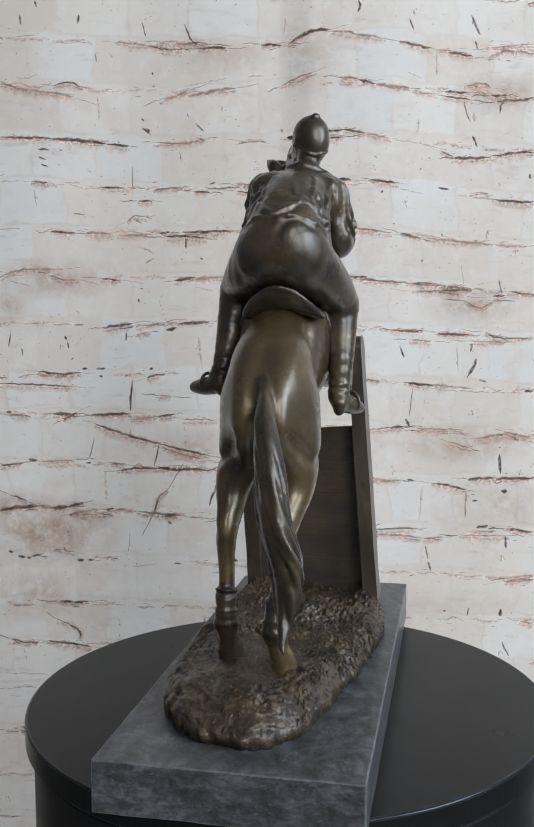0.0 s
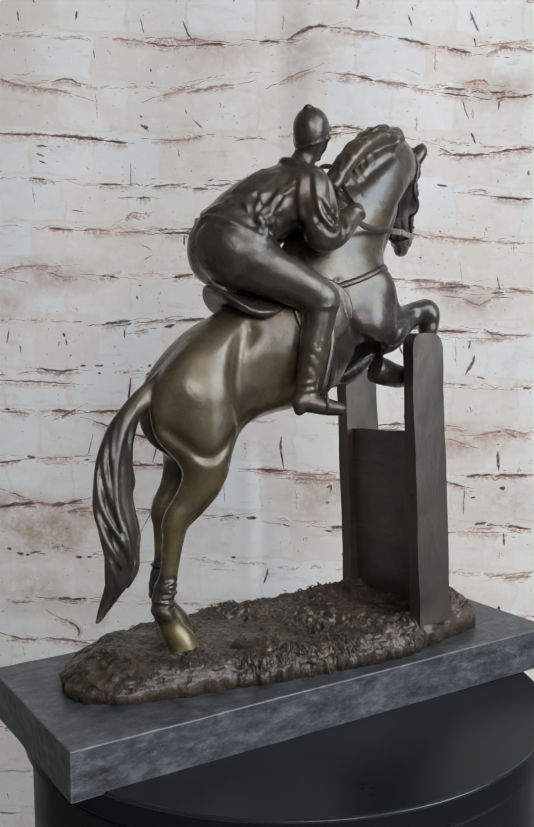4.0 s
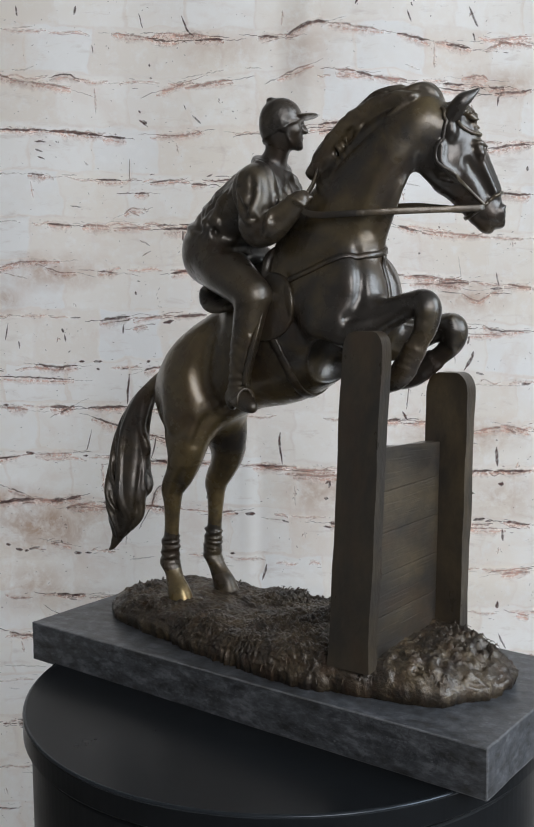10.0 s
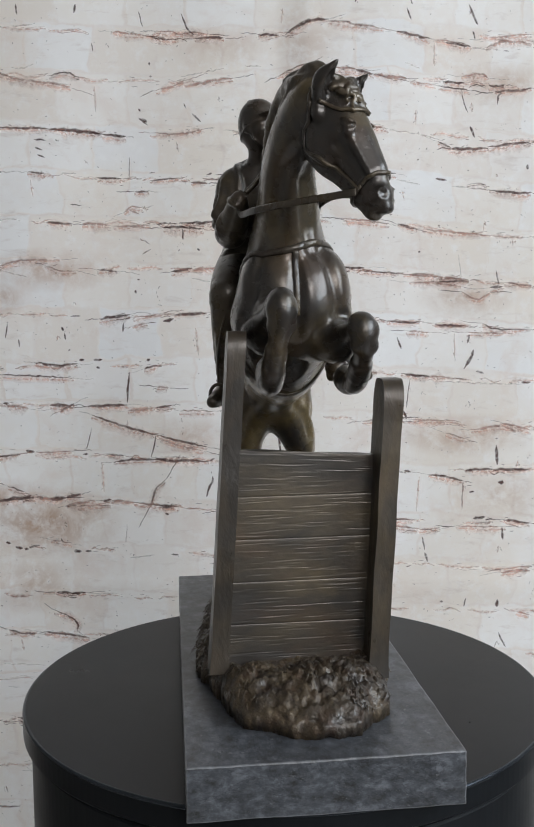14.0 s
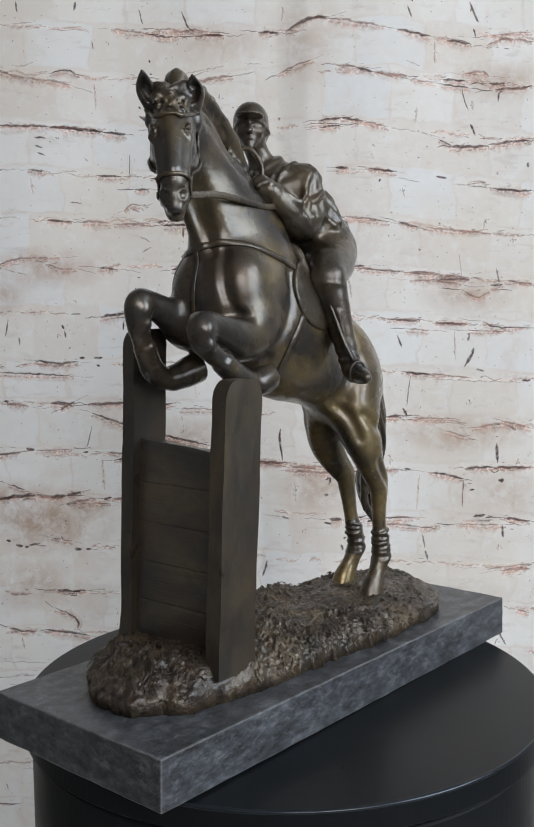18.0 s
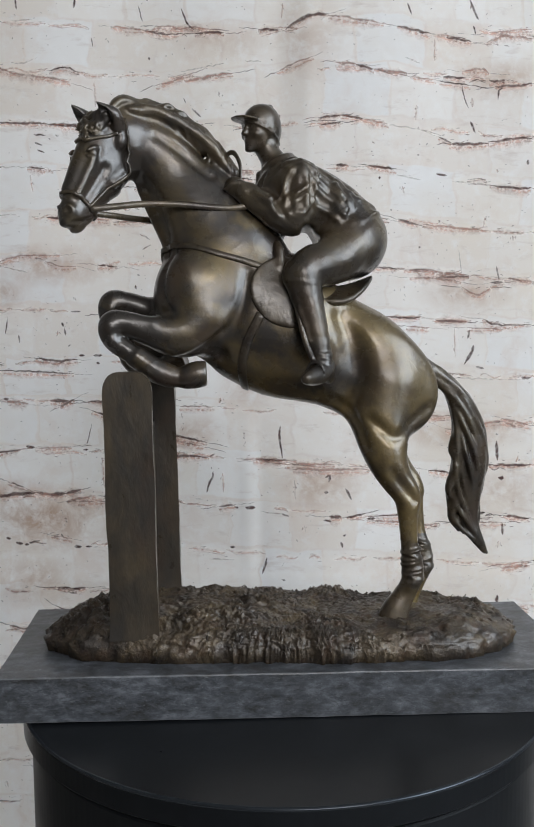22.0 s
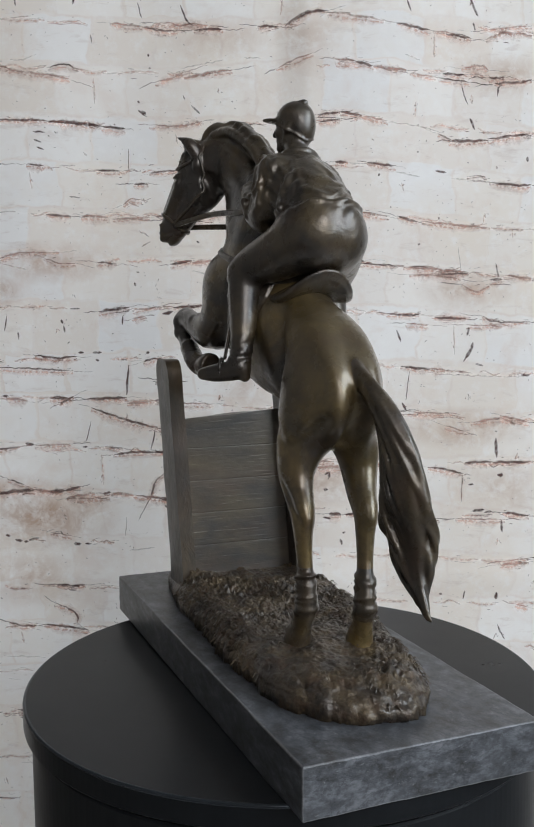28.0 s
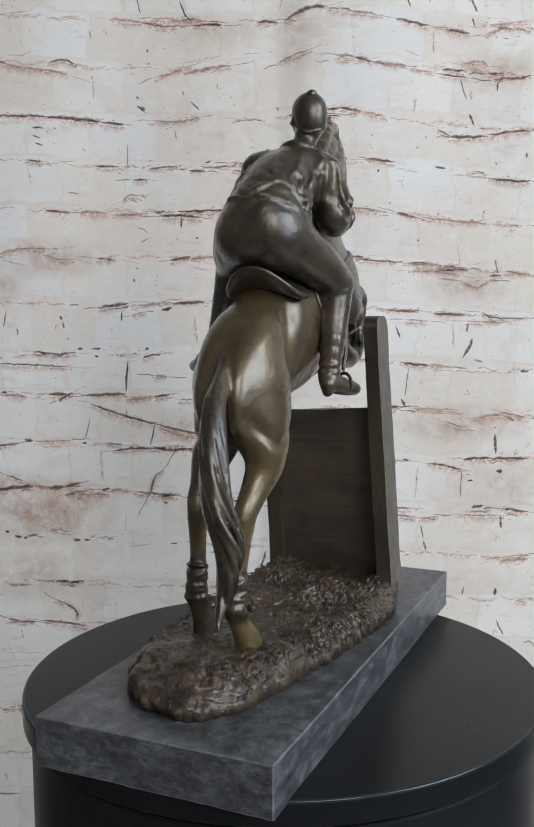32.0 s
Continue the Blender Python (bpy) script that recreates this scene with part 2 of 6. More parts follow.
        for p in corners:
            for axis in range(3):
                if p[axis] == 0:
                    q = list(p)
                    q[axis] = 1
                    v0 = d[tuple((cells + p).T)]
                    v1 = d[tuple((cells + q).T)]
                    hit = (v0 < 0) != (v1 < 0)
                    t = np.where(hit, v0 / np.where(hit, v0 - v1, 1), 0)
                    pt = np.tile(np.array(p, float), (len(cells), 1))
                    pt[:, axis] += t
                    acc[hit] += pt[hit]
                    cnt[hit] += 1
        verts = (cells + acc / cnt[:, None]) * self.step + self.low
        faces = []
        for axis in range(3):
            u, v = (axis + 1) % 3, (axis + 2) % 3
            lo = [slice(1, -1)] * 3
            hi = [slice(1, -1)] * 3
            lo[axis], hi[axis] = slice(0, -1), slice(1, None)
            a, b = inside[tuple(lo)], inside[tuple(hi)]
            for first, flip in ((a & ~b, False), (~a & b, True)):
                at = np.argwhere(first)
                at[:, u] += 1
                at[:, v] += 1
                quad = []
                for du, dv in ((-1, -1), (0, -1), (0, 0), (-1, 0)):
                    c = at.copy()
                    c[:, u] += du
                    c[:, v] += dv
                    quad.append(index[tuple(c.T)])
                quad = np.stack(quad, 1)
                faces.append(quad[:, ::-1] if flip else quad)
        faces = np.vstack(faces)
        faces = faces[(faces >= 0).all(1)]
        ring = np.vstack([faces[:, [0, 1]], faces[:, [1, 2]], faces[:, [2, 3]], faces[:, [3, 0]]])
        for _ in range(smooth):
            s, n = np.zeros_like(verts), np.zeros(len(verts))
            np.add.at(s, ring[:, 0], verts[ring[:, 1]])
            np.add.at(n, ring[:, 0], 1)
            verts = verts * 0.5 + s / np.maximum(n, 1)[:, None] * 0.5
        mesh = bpy.data.meshes.new(name)
        mesh.vertices.add(len(verts))
        mesh.vertices.foreach_set("co", (verts / 1000).ravel())
        mesh.loops.add(faces.size)
        mesh.loops.foreach_set("vertex_index", faces.ravel())
        mesh.polygons.add(len(faces))
        mesh.polygons.foreach_set("loop_start", np.arange(0, faces.size, 4))
        mesh.polygons.foreach_set("loop_total", np.full(len(faces), 4))
        mesh.update(calc_edges=True)
        mesh.validate()
        mesh.shade_smooth()
        return mesh


def strap(points, width, thick, normals=None, closed=False):
    """A flat band along a curve in millimetres, lying on the given normals."""
    p = np.asarray(points, float)
    tangent = np.gradient(p, axis=0)
    tangent /= np.linalg.norm(tangent, axis=1, keepdims=True) + 1e-9
    nrm = np.tile((0, 1.0, 0), (len(p), 1)) if normals is None else np.asarray(normals, float)
    side = np.cross(tangent, nrm)
    side /= np.linalg.norm(side, axis=1, keepdims=True) + 1e-9
    nrm = np.cross(side, tangent)
    verts, faces = [], []
    section = [(-1, -0.4), (-0.75, 1), (0.75, 1), (1, -0.4), (0.7, -1), (-0.7, -1)]
    m = len(section)
    for c, s, w in zip(p, side, nrm):
        for a, b in section:
            verts.append((c + s * a * width / 2 + w * b * thick / 2) / 1000)
    for i in range(len(p) - 1):
        for j in range(m):
            k = (j + 1) % m
            faces.append((i * m + j, i * m + k, (i + 1) * m + k, (i + 1) * m + j))
    faces.append(tuple(range(m))[::-1])
    faces.append(tuple((len(p) - 1) * m + j for j in range(m)))
    return verts, faces


def normals_on(clay, p):
    g = np.stack([clay.value(p + e) - clay.value(p - e) for e in np.eye(3)], 1)
    return g / (np.linalg.norm(g, axis=1, keepdims=True) + 1e-6)


def repaint(mesh, slot, at, radius):
    """Give the faces within radius millimetres of a place another material slot."""
    c = np.empty(len(mesh.polygons) * 3)
    mesh.polygons.foreach_get("center", c)
    d = np.linalg.norm(c.reshape(-1, 3) * 1000 - np.array(at), axis=1)
    mi = np.empty(len(mesh.polygons), np.int32)
    mesh.polygons.foreach_get("material_index", mi)
    mi[d < radius] = slot
    mesh.polygons.foreach_set("material_index", mi)


def regrade(mesh, slot, clay, beyond):
    """Another material slot for the faces that stand out of the clay by more than beyond."""
    c = np.empty(len(mesh.polygons) * 3)
    mesh.polygons.foreach_get("center", c)
    mi = np.empty(len(mesh.polygons), np.int32)
    mesh.polygons.foreach_get("material_index", mi)
    mi[clay.value(c.reshape(-1, 3) * 1000) > beyond] = slot
    mesh.polygons.foreach_set("material_index", mi)

# ---------------------------------------------------------------- the room
CLOTH_Y, BEND_Z, SWEEP_R = 0.45, -0.42, 0.12
TABLE_Z = BEND_Z - SWEEP_R


def cloth_point(x, s):
    """A place on the hanging cloth: s runs down from z = 0, round the sweep and out over the table."""
    top = min(1.0, max(0.0, (-0.22 - s) / 0.12))
    low = math.exp(-((s + 0.01) / 0.085) ** 4)
    fold = 0.0028 * math.sin(x * 15 + 1.2 + 1.5 * s) + 0.0014 * math.sin(x * 37 + s * 5)
    fold += 0.0046 * top * min(1.0, max(0.0, x / 0.028)) * math.exp(-max(0, x - 0.028) / 0.09)
    fold += 0.0011 * low * math.exp(-((x + 0.0365) / 0.006) ** 2) - 0.0009 * low * math.exp(-((x + 0.022) / 0.006) ** 2)
    fold += 0.003 * math.exp(-((s - 0.075) / 0.012) ** 2)
    if s < -BEND_Z:
        return Vector((x, CLOTH_Y - fold, -s))
    a = min((s + BEND_Z) / SWEEP_R, math.pi / 2)
    out = max(0.0, s + BEND_Z - SWEEP_R * math.pi / 2)
    y = CLOTH_Y - SWEEP_R + (SWEEP_R - fold) * math.cos(a) - out
    return Vector((x, y, BEND_Z - SWEEP_R * math.sin(a) + 0.0005 + 0.3 * abs(fold) * math.sin(a)))


ROW_AT = (-290, -100, 0, 100, 250)
ROWS = (
    (-545, -536, -535, -538, -523), (-497, -487, -486, -492, -476), (-451, -441, -447, -445, -431), (-399, -391, -392, -394, -378),
    (-354, -345, -348, -350, -330), (-307, -302, -303, -300, -285), (-262, -256, -256, -251, -237), (-212, -210, -208, -203, -192),
    (-156, -160, -156, -149, -138), (-120, -114, -106, -101, -91), (-66, -60, -55, -48, -46), (-20, -11, -3, 4, 9),
    (29, 39, 46, 49, 58), (80, 86, 93, 97, 104), (124, 131, 139, 145, 151), (172, 178, 186, 192, 198), (220, 226, 232, 238, 246), (268, 274, 280, 286, 292),
)


def row_line(n, x):
    """Height on the cloth, in millimetres, of the n-th printed brick joint at x."""
    if n < 0:
        return row_line(0, x) + n * 48
    if n >= len(ROWS):
        return row_line(len(ROWS) - 1, x) + (n - len(ROWS) + 1) * 48
    return float(np.interp(x, ROW_AT, ROWS[n]))


BRICK = 66.0


STAINS = (
    (-249, 6, 62, 34, 1.0), (-287, -20, 36, 18, 0.9), (35, -29, 40, 24, 0.7), (26, -473, 34, 40, 0.5), (-95, -85, 34, 16, 0.6), (189, -226, 42, 18, 0.7), (218, -436, 44, 18, 0.7),
    (-236, -257, 56, 18, 0.7), (-285, -228, 18, 16, 0.8), (11, -170, 34, 26, 0.4), (190, -84, 60, 18, 0.8), (-55, -476, 52, 18, 0.4), (-30, -184, 34, 18, 0.6), (-40, -128, 24, 24, 0.5), (-262, 70, 44, 26, 0.6), (225, -20, 46, 26, 0.5),
)


def print_material():
    m, nt, b = material("printed_brick_cloth")
    uv = nt.nodes.new("ShaderNodeUVMap")
    c = coords_of(nt)
    warp = node(nt, "ShaderNodeTexNoise", Scale=38.0, Detail=5.0)
    nt.links.new(c, warp.inputs["Vector"])
    shift = node(nt, "ShaderNodeVectorMath")
    shift.operation = "MULTIPLY_ADD"
    nt.links.new(warp.outputs["Color"], shift.inputs[0])
    shift.inputs[1].default_value = (0.42, 0.30, 0)
    nt.links.new(uv.outputs[0], shift.inputs[2])
    bricks = node(nt, "ShaderNodeTexBrick", Scale=1.0, Mortar_Size=0.05, Mortar_Smooth=1.0, Bias=0.0, Brick_Width=BRICK / 49, Row_Height=1.0)
    bricks.inputs["Color1"].default_value = (0.0, 0.0, 0.0, 1)
    bricks.inputs["Color2"].default_value = (1, 1, 1, 1)
    bricks.inputs["Mortar"].default_value = (0.5, 0.5, 0.5, 1)
    nt.links.new(shift.outputs[0], bricks.inputs["Vector"])
    tone = ramp(nt, bricks.outputs["Color"], (0.0, (0.815, 0.815, 0.815)), (0.25, (0.855, 0.845, 0.83)), (0.5, (0.84, 0.81, 0.775)), (0.75, (0.79, 0.74, 0.69)), (1.0, (0.84, 0.83, 0.82)))
    cream = noise_of(nt, 7, 5, 0.6, c)
    tone = mixed(nt, ramp(nt, cream, (0.46, grey(0.0)), (0.68, grey(0.6))), tone, (0.79, 0.725, 0.64))
    rosy = noise_of(nt, 18, 6, 0.65, c, 0.5)
    tone = mixed(nt, ramp(nt, rosy, (0.53, grey(0.0)), (0.74, grey(0.42))), tone, (0.66, 0.53, 0.46))
    cover = 0.0
    for x, t, wide, high, k in STAINS:
        spot = node(nt, "ShaderNodeMapping", Location=(-x / wide, 0, t / high), Scale=(1000 / wide, 0, 1000 / high))
        nt.links.new(c, spot.inputs[0])
        away = nt.nodes.new("ShaderNodeVectorMath")
        away.operation = "LENGTH"
        nt.links.new(spot.outputs[0], away.inputs[0])
        near = node(nt, "ShaderNodeMapRange", From_Min=0.1, From_Max=1.35, To_Min=k, To_Max=0.0)
        nt.links.new(away.outputs["Value"], near.inputs[0])
        both = nt.nodes.new("ShaderNodeMath")
        both.operation = "MAXIMUM"
        nt.links.new(near.outputs[0], both.inputs[0])
        both.inputs[1].default_value = 0.0
        if cover:
            nt.links.new(cover, both.inputs[1])
        cover = both.outputs[0]
    blotch = mixed(nt, 1.0, cover, ramp(nt, noise_of(nt, 42, 7, 0.7, c, 0.5), (0.34, grey(0.15)), (0.58, grey(1.0))), "MULTIPLY")
    tone = mixed(nt, blotch, tone, (0.44, 0.295, 0.21))
    flake = noise_of(nt, 75, 8, 0.72, c)
    tone = mixed(nt, ramp(nt, flake, (0.50, grey(0.0)), (0.68, grey(0.55))), tone, (0.88, 0.88, 0.875))
    joint = mixed(nt, 1.0, bricks.outputs["Fac"], ramp(nt, noise_of(nt, 30, 6, 0.7, c), (0.40, grey(0.05)), (0.62, grey(0.26))), "MULTIPLY")
    tone = mixed(nt, joint, tone, (0.56, 0.44, 0.39))
    mp = node(nt, "ShaderNodeMapping", Scale=(0.3, 1.0, 1.0))
    nt.links.new(c, mp.inputs[0])
    smear = noise_of(nt, 95, 6, 0.7, mp.outputs[0], 0.4)
    tone = mixed(nt, ramp(nt, smear, (0.57, grey(0.0)), (0.72, grey(0.42))), tone, (0.50, 0.42, 0.38))
    nt.links.new(tone, b.inputs["Base Color"])
    b.inputs["Roughness"].default_value = 0.72
    b.inputs["Specular IOR Level"].default_value = 0.25
    relief(nt, b, noise_of(nt, 1400, 2, 0.5, c), 0.05, 0.0004)
    return m


CLOTH = print_material()


def build_room():
    x0, x1, y0, y1, z0, z1 = ROOM
    t = 0.08
    w, l, h = x1 - x0, y1 - y0, z1 - z0
    mx, my, mz = (x0 + x1) / 2, (y0 + y1) / 2, (z0 + z1) / 2
    tagged(part("floor", block((w + 2 * t, l + 2 * t, t), (mx, my, z0 - t / 2)), FLOOR), "plain grey floor of the room", "floor", kind="structure")
    tagged(part("ceiling", block((w + 2 * t, l + 2 * t, t), (mx, my, z1 + t / 2)), WALL), "plain grey ceiling, out of view", "ceiling", kind="structure")
    tagged(part("wall_north", block((w + 2 * t, t, h), (mx, y1 + t / 2, mz)), WALL), "plain pale wall behind the cloth", "wall", kind="structure")
    tagged(part("wall_west", block((t, l, h), (x0 - t / 2, my, mz)), WALL), "plain pale wall", "wall", kind="structure")
    tagged(part("wall_east", block((t, l, h), (x1 + t / 2, my, mz)), WALL), "plain pale wall", "wall", kind="structure")
    tagged(part("wall_south", block((w + 2 * t, t, h), (mx, y0 - t / 2, mz)), WALL), "plain pale wall behind the camera", "wall", kind="structure")


def ink_material(name, colour, strength, spread, thin=0.25):
    """Printed ink that thins out across its stroke and breaks up into flecks."""
    m, nt, b = material(name)
    uv = nt.nodes.new("ShaderNodeUVMap")
    sep = nt.nodes.new("ShaderNodeSeparateXYZ")
    nt.links.new(uv.outputs[0], sep.inputs[0])
    c = coords_of(nt)
    flecks = noise_of(nt, 330, 5, 0.65, c)
    edge = node(nt, "ShaderNodeMapRange", From_Min=1.0, From_Max=spread, To_Min=0.0, To_Max=strength)
    nt.links.new(sep.outputs[1], edge.inputs[0])
    cover = nt.nodes.new("ShaderNodeMath")
    cover.operation = "MULTIPLY"
    nt.links.new(edge.outputs[0], cover.inputs[0])
    nt.links.new(ramp(nt, flecks, (0.36, grey(thin)), (0.55, grey(1.0))), cover.inputs[1])
    nt.links.new(cover.outputs[0], b.inputs["Alpha"])
    hue = noise_of(nt, 90, 3, 0.5, c)
    nt.links.new(ramp(nt, hue, (0.35, tuple(v * 0.7 for v in colour)), (0.65, tuple(min(1, v * 1.35) for v in colour))), b.inputs["Base Color"])
    b.inputs["Roughness"].default_value = 0.75
    b.inputs["Specular IOR Level"].default_value = 0.2
    return m


INKS = {
    "k": ink_material("black_brown_ink", (0.070, 0.040, 0.036), 1.0, 0.45, 0.5),
    "r": ink_material("red_brown_ink", (0.23, 0.125, 0.10), 0.8, 0.25, 0.4),
    "p": ink_material("pale_brown_ink", (0.36, 0.29, 0.25), 0.5, 0.3),
    "halo": ink_material("rosy_stain_ink", (0.50, 0.33, 0.27), 0.60, 0.0, 0.45),
}
STROKES = {key: ([], [], []) for key in INKS}
INK_RND = random.Random(21)


def stroke(tone, width, points, lift):
    """A ragged ribbon on the cloth through (x, s) pairs in millimetres."""
    verts, faces, uvs = STROKES[tone]
    rough = spline(points, max(2, int(7 * math.hypot(points[-1][0] - points[0][0], points[-1][1] - points[0][1]) / 25 / max(1, len(points) - 1)) + 2))
    seed = INK_RND.uniform(0, 90)
    k = len(verts)
    n = len(rough)
    for i, (x, t) in enumerate(rough):
        e = i / (n - 1)
        taper = min(1, 0.3 + 3 * min(e, 1 - e))
        x += 0.5 * noise.noise(Vector((i * 0.6, seed, 1)))
        t += (1.1 * noise.noise(Vector((i * 0.55, seed, 5))) + 0.5 * noise.noise(Vector((i * 1.7, seed, 8)))) * min(1.0, n / 8)
        a, b = rough[max(0, i - 1)], rough[min(n - 1, i + 1)]
        along = Vector((b[0] - a[0], b[1] - a[1])).normalized()
        w = width * taper * (0.75 + 0.7 * abs(noise.noise(Vector((i * 0.8, seed, 9)))))
        for off, v in ((-1, 1.0), (0, 0.0), (1, 1.0)):
            q = cloth_point((x - along.y * w * off) / 1000, (t + along.x * w * off) / 1000)
            q.y -= lift if t < 430 else 0
            q.z += lift if t > 410 else 0
            verts.append(q)
            uvs.append((e, v))
    for i in range(n - 1):
        for j in (0, 1):
            faces.append((k + i * 3 + j, k + (i + 1) * 3 + j, k + (i + 1) * 3 + j + 1, k + i * 3 + j + 1))


def ink(tone, width, *points):
    if len(points) == 1:
        points = (points[0], (points[0][0] + 2, points[0][1]))
    stroke(tone, width * 1.0 + 0.35, points, 0.0009)
    (x0, s0), (x1, s1) = points[0], points[-1]
    if abs(x1 - x0) > 12 and tone in "kr":
        r = INK_RND
        slope = (s1 - s0) / (x1 - x0)
        for x, t, m in ((x0, s0, -1 if x1 > x0 else 1), (x1, s1, 1 if x1 > x0 else -1)):
            far = r.uniform(8, 24) * m
            stroke(r.choice("rkp"), r.uniform(0.35, 0.7), [(x, t), (x + far * 0.5, t + slope * far * 0.5 + r.uniform(-1, 1)), (x + far, t + slope * far + r.uniform(-1.5, 1.5))], 0.0010)
        stroke("halo", width * 1.2 + r.uniform(2.5, 6.0), [(x, t + r.uniform(0.5, 4)) for x, t in points], 0.0004)
        for _ in range(int(abs(x1 - x0) / 9) + 1):
            u = r.random()
            x, t = x0 + (x1 - x0) * u + r.uniform(-5, 5), s0 + (s1 - s0) * u + r.uniform(-4, 5)
            stroke(r.choice("krrp"), r.uniform(0.25, 0.6), [(x, t), (x + r.uniform(1.5, 6), t + r.uniform(-1.0, 1.0))], 0.0011)


def print_joints():
    """The rosy, broken lines of the printed joints, row by row, and the flecks down the upright ones."""
    r = INK_RND
    for n in range(-1, 19):
        x = -340.0
        while x < 340:
            span = r.uniform(12, 46)
            if r.random() < 0.72:
                pts = [(x + span * k / 3, row_line(n, x + span * k / 3) + r.uniform(-2.2, 2.2)) for k in range(4)]
                stroke("halo", r.uniform(1.2, 3.4), pts, 0.0004)
                if r.random() < 0.55:
                    lift = r.uniform(-2.5, 2.5)
                    stroke(r.choice("rppk"), r.uniform(0.35, 0.8), [(a, t + lift) for a, t in pts[r.randint(0, 1):]], 0.0008)
                for _ in range(r.randint(1, 4)):
                    a = x + r.uniform(0, span)
                    t = row_line(n, a) + r.gauss(0, 3)
                    stroke(r.choice("krrp"), r.uniform(0.25, 0.6), [(a, t), (a + r.uniform(1.5, 7), t + r.uniform(-1.2, 1.2))], 0.0010)
            x += span + r.uniform(0, 14)
        for k in range(-6, 7):
            if r.random() < 0.45:
                continue
            a = (k + (0.5 if n % 2 else 0.0)) * BRICK + r.uniform(-14, 14)
            top, low = row_line(n, a), row_line(n + 1, a)
            start, stop = sorted((r.uniform(0.08, 0.9), r.uniform(0.08, 0.9)))
            if r.random() < 0.5:
                stroke("halo", r.uniform(0.8, 2.2), [(a, top + (low - top) * start), (a + r.uniform(-3, 3), top + (low - top) * stop + 3)], 0.0004)
            for _ in range(r.randint(2, 6)):
                t = top + (low - top) * r.uniform(start, stop)
                q = a + r.uniform(-2.5, 2.5)
                stroke(r.choice("krpp"), r.uniform(0.3, 0.9), [(q, t), (q + r.uniform(-2, 2.5), t + r.uniform(0.8, 3.5))], 0.0009)


def print_marks():
    ink("r", 1.3, (-168, -492), (-150, -490), (-131, -487))
    ink("k", 0.8, (-134, -488), (-118, -484), (-100, -483))
    ink("r", 0.8, (-123, -491), (-108, -491), (-100, -488), (-84, -489), (-71, -487))
    ink("k", 1.3, (-84, -483), (-66, -484), (-55, -483))
    ink("k", 0.8, (-97, -508), (-91, -493), (-85, -487))
    ink("k", 1.3, (-21, -486), (0, -485))
    ink("k", 1.7, (6, -485), (19, -493), (34, -498), (49, -498))
    ink("r", 1.3, (48, -497), (71, -494), (103, -488))
    ink("k", 1.3, (116, -486), (134, -482), (149, -479))
    ink("r", 0.8, (152, -479), (176, -476))
    ink("k", 1.3, (165, -476), (190, -472))
    ink("r", 1.3, (205, -471), (218, -476), (225, -477), (250, -474))
    ink("r", 0.8, (207, -480), (228, -482), (250, -483))
    ink("p", 0.8, (-266, -497), (-245, -498))
    ink("p", 0.8, (-213, -492), (-203, -493))
    ink("k", 0.8, (-261, -518), (-260, -508))
    ink("k", 1.3, (-202, -518), (-204, -509))
    ink("k", 0.8, (-245, -531), (-244, -525))
    ink("k", 0.4, (-187, -480), (-186, -472))
    ink("k", 1.3, (76, -526), (77, -520), (75, -514))
    ink("k", 0.8, (126, -508), (130, -497))
    ink("k", 1.3, (188, -512), (192, -502), (197, -493))
    ink("k", 0.8, (192, -487), (194, -479))
    ink("k", 0.4, (-140, -511), (-136, -496))
    ink("k", 1.3, (-130, -462), (-130, -459))
    ink("k", 1.7, (-129, -449), (-129, -447))
    ink("p", 0.8, (-267, -457), (-257, -456), (-245, -460))
    ink("r", 1.3, (-283, -453), (-270, -449))
    ink("r", 1.3, (-273, -449), (-257, -445), (-225, -441))
    ink("k", 0.8, (-230, -449), (-214, -452), (-200, -447))
    ink("r", 1.3, (-232, -443), (-209, -437))
    ink("p", 0.8, (-177, -444), (-156, -443))
    ink("r", 0.8, (-124, -434), (-103, -439), (-95, -443))
    ink("p", 0.8, (-98, -447), (-71, -451), (-55, -454))
    ink("r", 2.1, (-95, -438), (-77, -440), (-61, -443), (-46, -444))
    ink("p", 0.8, (-34, -456), (-18, -455))
    ink("r", 0.8, (-3, -445), (13, -452), (34, -458))
    ink("r", 1.3, (55, -452), (76, -450))
    ink("k", 1.3, (75, -450), (93, -445))
    ink("r", 1.7, (93, -445), (108, -443), (126, -441))
    ink("p", 0.8, (124, -456), (139, -451))
    ink("r", 0.8, (129, -438), (155, -435))
    ink("k", 1.3, (162, -438), (184, -437))
    ink("k", 0.8, (158, -434), (190, -430))
    ink("r", 1.3, (181, -443), (200, -446), (208, -441))
    ink("k", 1.3, (208, -434), (224, -434))
    ink("k", 1.3, (214, -428), (231, -429), (251, -431))
    ink("k", 0.8, (222, -427), (218, -424), (217, -416))
    ink("k", 1.3, (-285, -399), (-253, -398), (-232, -397))
    ink("k", 2.1, (-232, -397), (-205, -395), (-179, -392))
    ink("k", 1.3, (-179, -392), (-155, -389))
    ink("r", 0.8, (-131, -393), (-104, -391), (-85, -393), (-76, -395))
    ink("k", 0.8, (-142, -408), (-133, -400))
    ink("k", 0.8, (-88, -411), (-79, -402))
    ink("p", 0.8, (-56, -394), (-16, -391))
    ink("k", 1.3, (38, -399), (60, -401))
